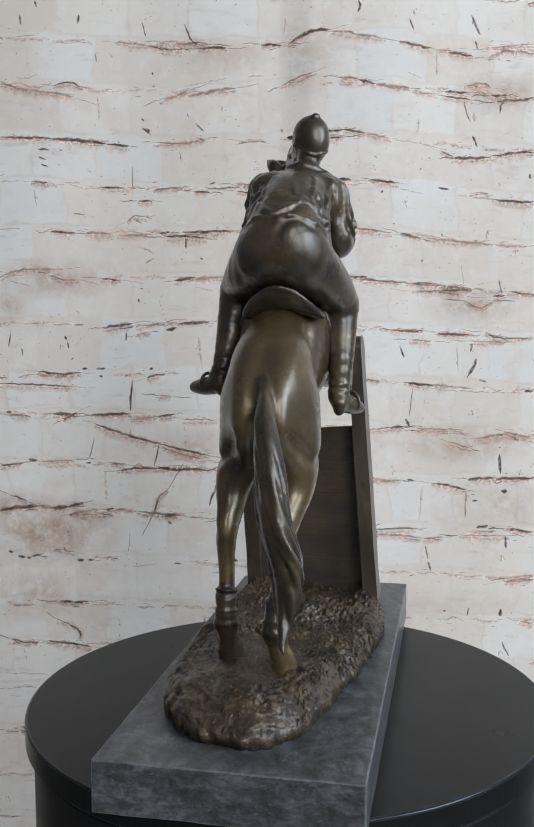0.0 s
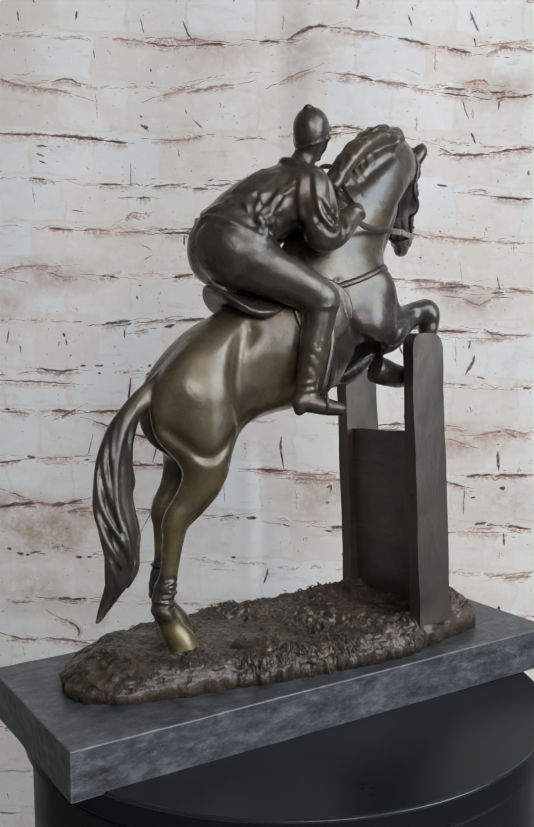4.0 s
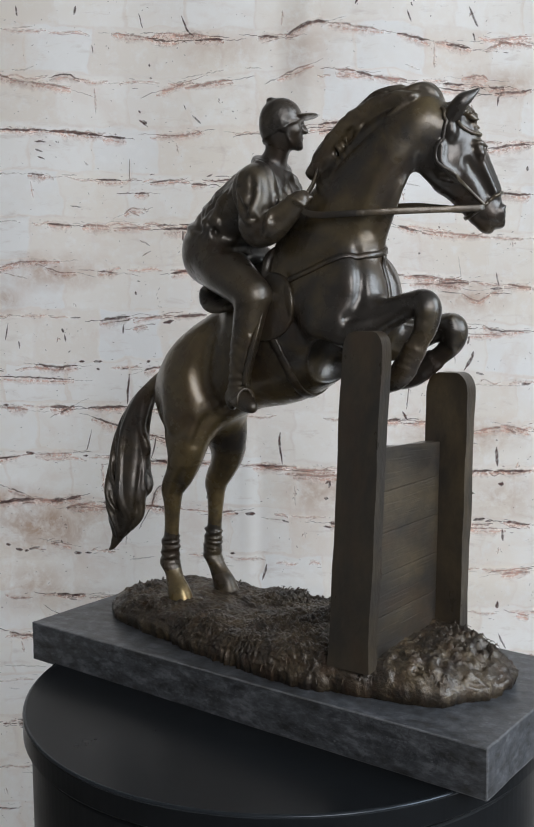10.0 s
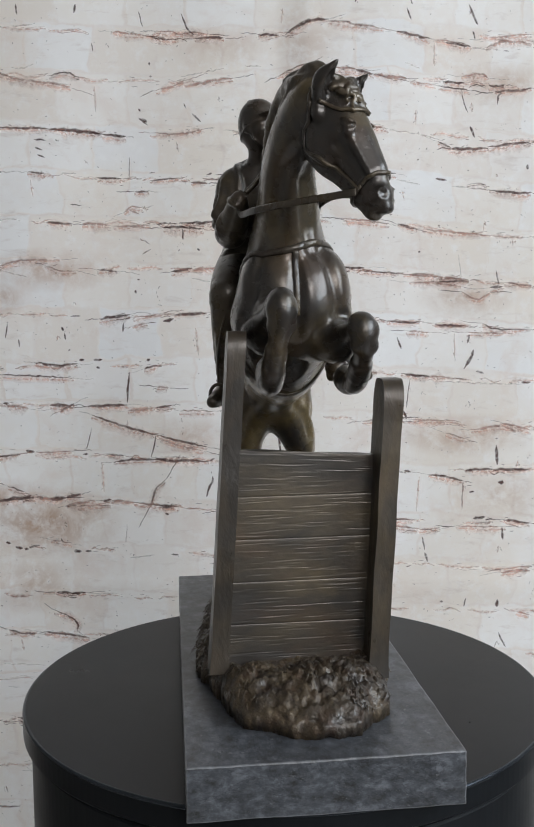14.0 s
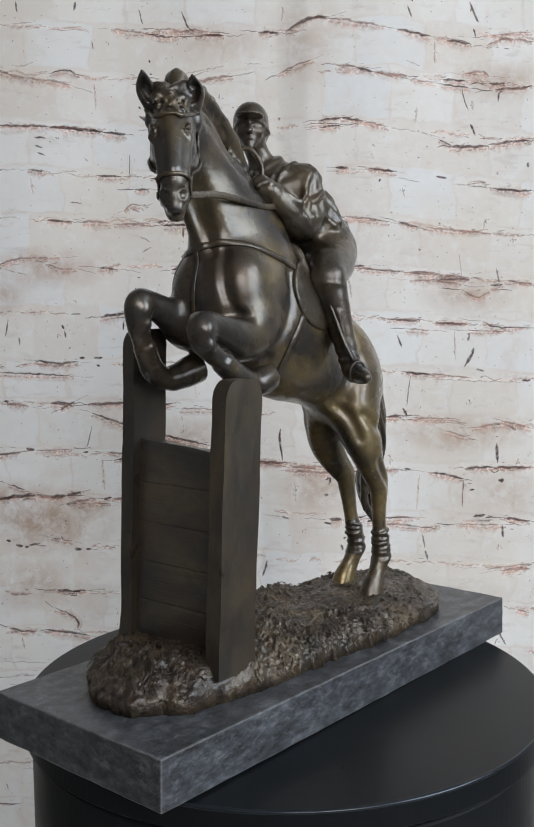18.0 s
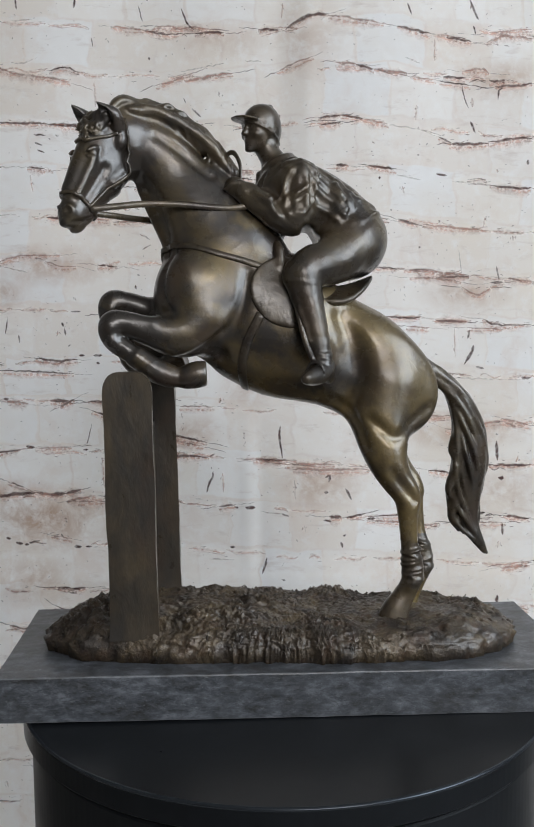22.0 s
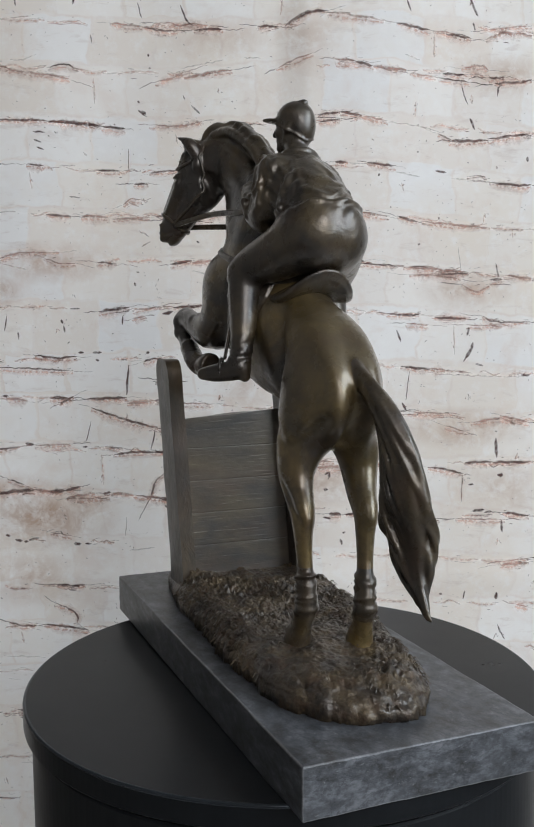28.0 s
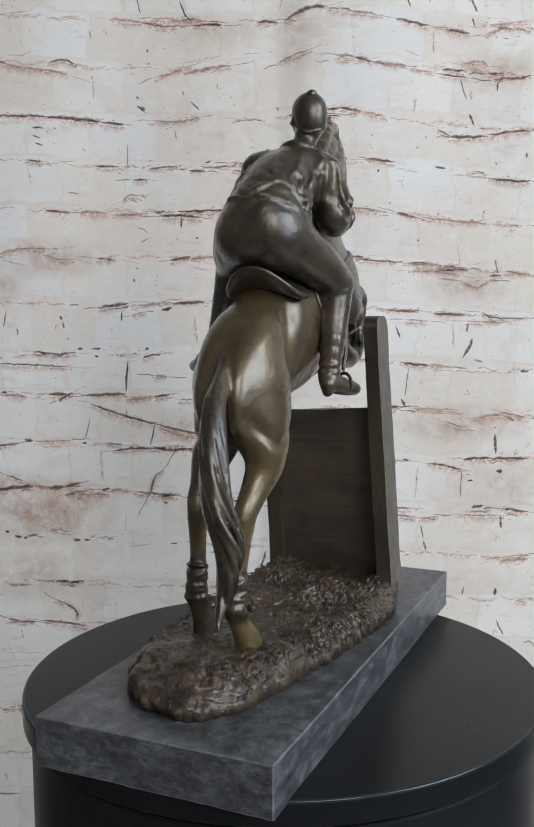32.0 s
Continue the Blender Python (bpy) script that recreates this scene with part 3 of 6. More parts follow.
    ink("k", 1.3, (60, -401), (82, -398))
    ink("r", 0.8, (82, -397), (108, -392))
    ink("k", 0.8, (39, -392), (60, -394))
    ink("p", 0.8, (108, -391), (140, -387), (161, -381))
    ink("k", 0.8, (158, -380), (171, -374))
    ink("k", 1.7, (169, -373), (187, -373), (209, -373))
    ink("k", 1.3, (208, -374), (229, -377), (251, -378))
    ink("k", 1.3, (190, -395), (195, -384))
    ink("k", 0.4, (181, -430), (184, -417), (188, -408))
    ink("k", 1.7, (248, -357), (248, -352))
    ink("k", 0.8, (-247, -387), (-235, -386))
    ink("k", 0.8, (-246, -379), (-239, -376))
    ink("k", 0.8, (-244, -372), (-237, -369))
    ink("p", 0.8, (-198, -367), (-194, -362))
    ink("k", 0.4, (-152, -369), (-153, -349))
    ink("k", 0.8, (-255, -355), (-237, -353))
    ink("p", 0.8, (-287, -355), (-265, -355))
    ink("p", 0.8, (-222, -353), (-206, -353))
    ink("k", 1.3, (-185, -349), (-161, -348))
    ink("k", 0.8, (-132, -345), (-102, -348))
    ink("k", 1.3, (-90, -343), (-74, -342))
    ink("k", 0.8, (-74, -350), (-68, -352))
    ink("r", 0.8, (-49, -350), (-27, -349))
    ink("k", 0.8, (-47, -343), (-28, -340))
    ink("k", 0.8, (-148, -335), (-133, -335))
    ink("k", 1.3, (55, -353), (68, -352))
    ink("k", 1.3, (87, -352), (116, -348))
    ink("p", 0.8, (116, -343), (140, -338))
    ink("k", 1.3, (156, -344), (167, -342))
    ink("p", 0.8, (172, -337), (211, -332))
    ink("k", 1.3, (210, -332), (238, -329), (252, -329))
    ink("k", 2.1, (98, -340), (100, -340))
    ink("k", 0.8, (137, -363), (139, -362))
    ink("p", 0.8, (-288, -307), (-267, -308))
    ink("k", 1.3, (-237, -305), (-212, -303))
    ink("r", 1.3, (-202, -304), (-173, -301))
    ink("r", 1.3, (-170, -300), (-132, -301))
    ink("k", 1.3, (-125, -302), (-115, -303))
    ink("k", 1.3, (-103, -302), (-73, -303), (-53, -304))
    ink("k", 1.3, (-119, -298), (-103, -299), (-78, -296))
    ink("k", 0.8, (-99, -297), (-99, -286))
    ink("k", 0.4, (-213, -323), (-202, -321))
    ink("r", 0.8, (-159, -314), (-151, -320), (-140, -318))
    ink("r", 0.8, (-154, -317), (-143, -312))
    ink("r", 1.3, (63, -305), (82, -303), (109, -299))
    ink("k", 1.3, (118, -299), (138, -294))
    ink("r", 1.3, (143, -294), (172, -291), (212, -287))
    ink("p", 0.8, (220, -284), (253, -285))
    ink("k", 1.3, (139, -272), (141, -271))
    ink("k", 0.8, (110, -309), (112, -308))
    ink("k", 0.8, (159, -298), (161, -297))
    ink("r", 0.8, (-290, -259), (-268, -266), (-225, -267))
    ink("r", 0.8, (-241, -262), (-225, -256), (-209, -256))
    ink("k", 0.8, (-188, -257), (-167, -255))
    ink("p", 0.8, (-279, -255), (-258, -250))
    ink("k", 1.7, (-112, -254), (-90, -257))
    ink("r", 1.7, (-90, -256), (-57, -257))
    ink("p", 0.8, (-90, -247), (-72, -244))
    ink("k", 1.3, (63, -256), (84, -256))
    ink("k", 0.8, (79, -253), (119, -250))
    ink("r", 1.3, (124, -249), (162, -246), (191, -243))
    ink("k", 0.8, (159, -241), (191, -242))
    ink("r", 0.8, (130, -241), (156, -240), (183, -236))
    ink("r", 0.8, (183, -231), (199, -223), (213, -230))
    ink("k", 1.3, (212, -235), (225, -236))
    ink("r", 0.8, (226, -240), (254, -236))
    ink("k", 0.8, (218, -252), (221, -238))
    ink("p", 0.4, (180, -268), (183, -245))
    ink("p", 0.8, (-281, -214), (-262, -211))
    ink("k", 0.8, (-216, -210), (-206, -210))
    ink("k", 1.7, (-187, -207), (-155, -211))
    ink("r", 0.8, (-152, -208), (-122, -212))
    ink("k", 1.7, (-110, -210), (-76, -212))
    ink("k", 1.7, (-121, -204), (-110, -206))
    ink("r", 0.8, (-153, -199), (-137, -202))
    ink("k", 0.8, (-162, -202), (-163, -193))
    ink("k", 1.7, (-225, -199), (-224, -195))
    ink("k", 0.8, (-223, -193), (-222, -186))
    ink("k", 1.7, (-219, -176), (-218, -175))
    ink("k", 0.8, (-280, -203), (-283, -188))
    ink("k", 0.8, (-269, -187), (-269, -179))
    ink("p", 0.8, (71, -208), (87, -204))
    ink("k", 1.3, (107, -202), (141, -200))
    ink("k", 1.3, (157, -198), (189, -196))
    ink("r", 0.8, (127, -192), (151, -190))
    ink("r", 0.8, (189, -190), (227, -188))
    ink("k", 0.8, (205, -199), (218, -193), (254, -192))
    ink("k", 1.3, (192, -187), (190, -179))
    ink("k", 1.7, (196, -172), (194, -164), (187, -153))
    ink("k", 0.8, (118, -186), (122, -173))
    ink("k", 1.3, (-255, -163), (-233, -160), (-210, -161))
    ink("k", 1.3, (-209, -165), (-203, -165))
    ink("k", 1.3, (-194, -165), (-185, -165))
    ink("k", 1.3, (-191, -158), (-188, -156))
    ink("k", 0.8, (-294, -151), (-250, -149), (-215, -146))
    ink("k", 1.7, (-139, -164), (-135, -165))
    ink("k", 1.3, (-142, -155), (-136, -157), (-127, -159))
    ink("k", 0.8, (-127, -158), (-123, -158))
    ink("k", 1.3, (-157, -151), (-159, -135), (-160, -120))
    ink("r", 0.8, (-130, -137), (-117, -136))
    ink("r", 0.8, (71, -153), (98, -150))
    ink("k", 1.3, (122, -148), (141, -146), (152, -145))
    ink("r", 0.8, (152, -146), (168, -144))
    ink("k", 1.3, (199, -150), (207, -148))
    ink("k", 0.4, (132, -143), (129, -124), (128, -113))
    ink("k", 1.3, (124, -111), (128, -103))
    ink("p", 0.8, (157, -140), (249, -136))
    ink("k", 1.3, (245, -138), (255, -138))
    ink("k", 1.3, (-288, -121), (-281, -121))
    ink("k", 1.7, (-240, -119), (-221, -118))
    ink("r", 1.3, (-284, -119), (-262, -116))
    ink("k", 1.3, (-230, -112), (-215, -120))
    ink("k", 1.7, (-201, -117), (-160, -118))
    ink("r", 1.3, (-160, -112), (-131, -115))
    ink("k", 0.8, (-131, -115), (-113, -117))
    ink("r", 0.8, (-106, -112), (-70, -111))
    ink("k", 1.3, (-198, -108), (-164, -96), (-128, -86))
    ink("k", 1.3, (-128, -86), (-104, -80), (-78, -74))
    ink("r", 0.8, (-126, -82), (-104, -75), (-82, -70))
    ink("k", 0.8, (-131, -86), (-133, -74), (-136, -64))
    ink("k", 0.4, (-198, -94), (-202, -77), (-204, -73))
    ink("r", 0.8, (82, -100), (119, -102))
    ink("k", 1.3, (108, -102), (122, -103))
    ink("r", 0.8, (130, -101), (168, -99))
    ink("r", 1.3, (195, -90), (225, -93), (241, -88))
    ink("r", 1.3, (225, -97), (256, -89))
    ink("r", 0.8, (168, -87), (190, -80))
    ink("k", 0.8, (-297, -65), (-272, -68))
    ink("k", 1.7, (-266, -72), (-257, -70))
    ink("r", 0.8, (-257, -69), (-219, -70))
    ink("k", 0.8, (-208, -67), (-202, -67))
    ink("k", 0.8, (-184, -67), (-165, -65))
    ink("k", 1.3, (-176, -58), (-154, -61), (-121, -61))
    ink("k", 1.7, (-132, -63), (-115, -60), (-76, -59))
    ink("k", 0.8, (-76, -59), (-70, -62))
    ink("k", 0.8, (-122, -39), (-131, -31), (-135, -21), (-136, -15))
    ink("k", 1.3, (-72, -43), (-73, -38), (-77, -29), (-79, -21))
    ink("r", 1.7, (-31, -56), (5, -55))
    ink("k", 1.3, (-25, -56), (4, -55))
    ink("k", 1.3, (-2, -91), (-3, -79), (0, -57))
    ink("r", 1.7, (11, -46), (43, -45), (90, -45))
    ink("r", 1.3, (2, -51), (54, -51))
    ink("k", 1.3, (44, -37), (49, -39), (47, -32))
    ink("k", 1.7, (43, -22), (47, -21))
    ink("k", 1.3, (65, -25), (68, -20), (71, -13))
    ink("r", 0.8, (90, -47), (120, -46))
    ink("p", 0.8, (87, -48), (136, -46))
    ink("k", 1.3, (126, -48), (133, -46))
    ink("k", 1.3, (151, -43), (169, -41), (188, -36))
    ink("k", 1.3, (189, -48), (218, -48))
    ink("k", 1.7, (218, -48), (257, -48))
    ink("k", 1.7, (221, -81), (221, -80))
    ink("k", 1.7, (221, -74), (222, -53))
    ink("k", 2.1, (223, -35), (229, -34))
    ink("r", 0.8, (187, -35), (186, -6))
    ink("k", 0.8, (193, -25), (199, -25))
    ink("k", 1.7, (-298, -19), (-282, -20))
    ink("k", 2.1, (-287, -21), (-259, -22))
    ink("r", 1.7, (-259, -23), (-235, -19))
    ink("k", 2.5, (-243, -20), (-227, -21))
    ink("k", 1.7, (-227, -21), (-211, -25))
    ink("r", 1.3, (-226, -13), (-196, -18))
    ink("k", 0.8, (-286, -35), (-269, -28))
    ink("k", 1.3, (-188, -17), (-179, -19))
    ink("r", 1.3, (-179, -18), (-155, -16))
    ink("k", 0.8, (-155, -16), (-108, -11))
    ink("k", 1.7, (-126, -11), (-113, -12))
    ink("k", 1.3, (-123, -5), (-119, -3))
    ink("r", 0.8, (-215, -12), (-180, -13))
    ink("k", 2.1, (-39, -6), (-29, -5))
    ink("k", 0.8, (-67, -7), (-49, -9))
    ink("k", 1.3, (-50, -6), (-46, -5))
    ink("k", 0.8, (-1, 1), (6, 4))
    ink("k", 2.1, (48, 4), (61, 5))
    ink("k", 1.3, (42, 8), (50, 9))
    ink("k", 1.3, (66, 5), (87, 1))
    ink("k", 1.3, (87, 7), (96, 7))
    ink("p", 0.8, (-23, -1), (2, 1))
    ink("k", 0.8, (95, 4), (136, 4))
    ink("r", 1.3, (87, 9), (120, 11), (142, 14))
    ink("r", 0.8, (142, 15), (164, 13))
    ink("k", 1.7, (198, 3), (210, 2))
    ink("k", 0.8, (210, 5), (217, 3))
    ink("r", 0.8, (180, 11), (207, 12), (232, 12))
    ink("k", 1.3, (229, 5), (257, 9))
    ink("k", 1.3, (228, 13), (229, 26))
    ink("k", 0.8, (145, 22), (148, 36))
    ink("k", 1.3, (148, 39), (151, 49))
    ink("k", 1.7, (-290, 25), (-285, 26))
    ink("k", 1.7, (-280, 30), (-273, 32))
    ink("k", 1.7, (-271, 32), (-267, 33))
    ink("k", 1.3, (-267, 31), (-255, 29))
    ink("k", 1.7, (-220, 36), (-212, 36))
    ink("k", 1.3, (-208, 36), (-201, 36))
    ink("r", 0.8, (-244, 23), (-222, 28))
    ink("k", 0.8, (-233, 22), (-231, 26))
    ink("p", 0.8, (-195, 35), (-172, 32))
    ink("p", 0.8, (-161, 43), (-134, 40))
    ink("k", 0.8, (-117, 39), (-109, 40))
    ink("r", 1.7, (227, 61), (258, 58))
    ink("r", 0.8, (232, 57), (258, 54))
    ink("p", 0.8, (-78, 49), (-51, 50))
    ink("k", 1.3, (-17, 48), (-19, 56), (-22, 64))
    ink("k", 1.3, (-56, 36), (-50, 37))
    ink("k", 1.7, (60, 31), (62, 37))
    ink("k", 0.8, (-1, 70), (2, 71))
    ink("k", 0.8, (62, 24), (66, 24))
    ink("k", 1.3, (-239, 79), (-224, 80))
    ink("k", 1.3, (-224, 81), (-208, 80))
    ink("k", 0.8, (-226, 85), (-218, 86))
    ink("k", 2.1, (224, 90), (224, 98))
    ink("k", 1.3, (164, 91), (167, 92))
    ink("k", 0.8, (191, 88), (189, 97))
    ink("k", 0.8, (-243, 99), (-224, 108), (-218, 116), (-219, 121))
    ink("k", 0.8, (-290, 119), (-276, 124))
    ink("k", 1.3, (-278, 124), (-262, 124))
    ink("k", 1.3, (-254, 123), (-228, 126), (-206, 130))
    ink("k", 0.8, (226, 125), (229, 133), (234, 141))
    ink("p", 0.8, (-297, 156), (-253, 159))
    ink("r", 0.8, (244, 103), (258, 107))
    ink("k", 1.7, (-285, 216), (-256, 222))
    ink("k", 0.8, (-284, 221), (-255, 225))
    ink("r", 0.8, (-268, 276), (-239, 273))
    ink("k", 1.3, (-252, 328), (-226, 322))
    ink("r", 0.8, (-258, 292), (-238, 312))
    ink("p", 0.8, (-293, 181), (-281, 183))
    ink("k", 0.4, (-96, -421), (-94, -416))
    ink("k", 0.8, (-48, -414), (-46, -413))
    ink("k", 0.8, (-142, -417), (-140, -414))
    ink("k", 1.3, (-138, -407), (-134, -403))
    ink("r", 0.8, (-143, -288), (-133, -282))
    ink("r", 0.8, (-141, -272), (-132, -277))
    ink("k", 0.8, (-147, -247), (-144, -246))
    ink("k", 1.3, (-149, -236), (-148, -232))
    ink("k", 0.8, (-85, -277), (-82, -275))
    ink("p", 0.8, (-124, -480), (-108, -478))


def build_print(cloth):
    print_joints()
    print_marks()
    r = INK_RND
    for _ in range(1700):
        x, t = r.uniform(-330, 330), r.uniform(-560, 400)
        stroke(r.choice("kkrp"), r.uniform(0.2, 0.7), [(x, t), (x + r.uniform(-2.0, 2.0), t + r.uniform(-1.6, 1.6) + 0.3)], 0.0007)
    for key, name in (("k", "dark_crack_print"), ("r", "red_joint_print"), ("p", "pale_joint_print"), ("halo", "rosy_print")):
        verts, faces, uvs = STROKES[key]
        mesh = from_arrays(name, verts, faces)
        layer = mesh.uv_layers.new(name="across")
        for loop in mesh.loops:
            layer.data[loop.index].uv = uvs[loop.vertex_index]
        ob = finish(name, mesh, INKS[key], cloth, "printed brick joints and cracks on the cloth", smooth=True)
        ob.visible_shadow = False
        tagged(ob, kind="stuff")


def build_cloth():
    nx, ns = 260, 180
    xs = np.linspace(-0.62, 0.62, nx + 1)
    ss = np.linspace(-0.80, 0.99, ns + 1)
    verts = [cloth_point(x, s) for s in ss for x in xs]
    faces = [(j * (nx + 1) + i, (j + 1) * (nx + 1) + i, (j + 1) * (nx + 1) + i + 1, j * (nx + 1) + i + 1) for j in range(ns) for i in range(nx)]
    mesh = from_arrays("backdrop", verts, faces)
    layer = mesh.uv_layers.new(name="print")
    rows = [np.interp(ss * 1000, [row_line(n, x * 1000) for n in range(-7, 27)], range(53, 87)) for x in xs]
    uv = [(x * 1000 / 49 + 40, rows[i][j]) for j in range(ns + 1) for i, x in enumerate(xs)]
    for loop in mesh.loops:
        layer.data[loop.index].uv = uv[loop.vertex_index]
    ob = finish("backdrop", mesh, CLOTH, smooth=True)
    solid = ob.modifiers.new("thickness", "SOLIDIFY")
    solid.thickness, solid.offset = 0.0008, -1
    build_print(ob)
    return tagged(ob, "hanging photo cloth printed with whitewashed brick, gently rippled", "backdrop", kind="structure")


def build_table():
    table = thing("display_table", "plain table under the cloth and the pedestal", "table")
    part("tabletop", block((1.3, 1.0, 0.03), (0, -0.04, TABLE_Z - 0.0165), 0.003), BOARD, table)
    for x in (-0.6, 0.6):
        for y in (-0.48, 0.4):
            hgt = TABLE_Z - 0.0315 - ROOM[4]
            part("leg", block((0.045, 0.045, hgt), (x, y, ROOM[4] + hgt / 2), 0.003), BOARD, table)


def build_turntable():
    stand = thing("turntable", "round satin black motorised turntable on the cloth", "turntable")
    R = 0.1438
    at = Vector((-0.0006, -0.0043, 0))
    stand.location = at
    verts, faces = turned([(R - 0.0045, -0.0138), (R - 0.0008, -0.0134), (R, -0.0125), (R, -0.0024)] + [(R - 0.0016 + 0.0016 * math.cos(a), -0.0024 + 0.0016 * math.sin(a)) for a in (0.3, 0.6, 0.9, 1.2, 1.5)] + [(R - 0.004, -0.0008), (0.02, -0.0008)], 192)
    platter = finish("platter", from_arrays("platter", verts, faces), PLATTER, stand, "satin black turning plate, a painted highlight along its rim")
    verts, faces = turned([(R - 0.008, -0.020), (R - 0.008, -0.0139)], 160)
    finish("groove", from_arrays("groove", verts, faces), GROOVE, stand)
    z = TABLE_Z + 0.0012
    verts, faces = turned([(R - 0.006, z), (R - 0.0042, z + 0.001), (R - 0.0042, -0.0178), (R - 0.0052, -0.0168), (R - 0.009, -0.0168)], 192)
    finish("drum", from_arrays("drum", verts, faces), DRUM, stand, "black cylindrical drum")
    # Ring added on the rim to draw its highlight in a lighter colour.
    ring = [(R - 0.0021, -0.0010), (R - 0.0010, -0.00062), (R - 0.0002, -0.0012), (R + 0.0001, -0.0022), (R - 0.0012, -0.0026), (R - 0.0022, -0.0018)]
    verts, faces = turned(ring + ring[:1], 192)
    finish("rim_edge", from_arrays("rim_edge", verts, faces[:-2]), RIM, platter, "thin pale ring for the rim's painted highlight", smooth=True)
    return stand, platter


# ---------------------------------------------------------------- the sculpture


def build_slab(owner):
    bm = block((0.3012, 0.1175, 0.0236), (0, 0, 0.0109))
    bmesh.ops.subdivide_edges(bm, edges=bm.edges[:], cuts=30, use_grid_fill=True)
    rims = [e for e in bm.edges if len(e.link_faces) == 2 and e.calc_face_angle() > 0.7]
    chafed = bmesh.ops.bevel(bm, geom=rims, offset=0.0007, segments=2, profile=0.5, affect="EDGES")["faces"]
    for f in chafed:
        f.material_index = 1
    for v in bm.verts:
        v.co += 0.0003 * noise.noise_vector(v.co * 40) + 0.00022 * noise.noise_vector(v.co * 260)
    part("marble_base", bm, [MARBLE, MARBLE_EDGE], owner, "dark grey veined marble slab with chafed pale edges")


RIM_AT = (0, 8, 12, 18, 22, 28, 36, 50, 70, 101, 130, 145, 150, 157, 164, 173, 180, 187, 193, 200, 214, 244, 270, 292, 310, 327, 334, 344, 352, 360)
RIM_R = (134, 134, 124, 116, 100, 88, 74, 56, 46, 46, 61, 80, 93, 107, 119, 129, 131, 127, 115, 93, 66, 48, 46, 54, 66, 83, 94, 120, 128, 134)


def rim(a):
    """The outline of the cast earth in metres, from the angle round its middle."""
    c, s = math.cos(a), math.sin(a)
    r = float(np.interp(math.degrees(a) % 360, RIM_AT, RIM_R)) / 1000
    return r + 0.0016 * noise.noise(Vector((c * 9, s * 9, 9))) * r / 0.08 + 0.0007 * noise.noise(Vector((c * 26, s * 26, 2)))


PILES = ((0.112, 0.008, 0.030, 1.0), (0.100, -0.030, 0.020, 0.9), (0.060, 0.030, 0.022, 0.8), (0.020, -0.012, 0.030, 0.55), (0.035, 0.018, 0.022, 0.7), (-0.015, 0.028, 0.022, 0.6), (-0.110, -0.006, 0.018, 0.7), (-0.085, -0.022, 0.016, 0.5), (-0.030, -0.030, 0.016, 0.5), (0.045, -0.042, 0.018, 0.8))


def earth_height(x, y, u):
    p = Vector((x * 1000, y * 1000, 0))
    top = 0.0388 + 0.0032 * noise.noise(p * 0.022) + 0.0022 * noise.noise(p * 0.055 + Vector((3, 7, 1))) + 0.0010 * noise.noise(p * 0.13)
    heap = sum(k * max(0.0, 1 - ((x - a) ** 2 + (y - b) ** 2) ** 0.5 / r) ** 0.7 for a, b, r, k in PILES)
    clod = 0.42 - abs(noise.noise(p * 0.15 + Vector((1, 5, 2)))) + 0.6 * (0.3 - abs(noise.noise(p * 0.31 + Vector((9, 2, 4)))))
    top += 0.0095 * min(1.2, heap) * clod + 0.0016 * heap
    top += heap * (0.0022 * noise.noise(p * 0.62 + Vector((2, 2, 7))) + 0.0012 * noise.noise(p * 1.2))
    pit = max(0.0, noise.noise(p * 0.19 + Vector((4, 8, 3))) - 0.38)
    top -= 0.010 * pit
    top += 0.0009 * noise.noise(p * 0.42) + 0.0005 * noise.noise(p * 0.9)
    top += 0.004 * max(0, 1 - ((x - 0.075) ** 2 + y * y) ** 0.5 / 0.05)
    for fx, fy in ((0.0715, -0.041), (0.0815, 0.0335)):
        top += 0.005 * max(0, 1 - (((x - fx) / 0.022) ** 2 + ((y - fy) / 0.014) ** 2) ** 0.5)
    edge = 1 - min(1, max(0, (u - 0.62) / 0.38)) ** 5
    return 0.0228 + (top - 0.0228) * (0.30 + 0.70 * edge if u < 0.999 else 0.0)


def build_earth(owner):
    na, nr = 620, 120
    verts, faces = [], []
    for i in range(na):
        a = 2 * math.pi * i / na
        c, s = math.cos(a), math.sin(a)
        full = rim(a)
        for j in range(nr + 1):
            u = (j / nr) ** 0.75
            r = full * (u if j < nr else 0.985)
            x, y = r * c, r * s
            z = earth_height(x, y, u) if j < nr else 0.0226
            side = max(0, (u - 0.8) / 0.2)
            r += side * (0.0022 * noise.noise(Vector((x * 150, y * 150, z * 330))) + 0.0016 * noise.noise(Vector((x * 330, y * 330, z * 800))) + 0.0011 * noise.noise(Vector((x * 800, y * 800, z * 800))))
            verts.append((r * c, r * s, z))
    for i in range(na):
        k = (i + 1) % na
        for j in range(nr):
            faces.append((i * (nr + 1) + j, i * (nr + 1) + j + 1, k * (nr + 1) + j + 1, k * (nr + 1) + j))
    faces.append(tuple(i * (nr + 1) + nr for i in range(na))[::-1])
    mesh = from_arrays("cast_earth", verts, faces)
    return finish("cast_earth", mesh, BRONZE_EARTH, owner, "rough bronze mound of earth and grass", smooth=True)


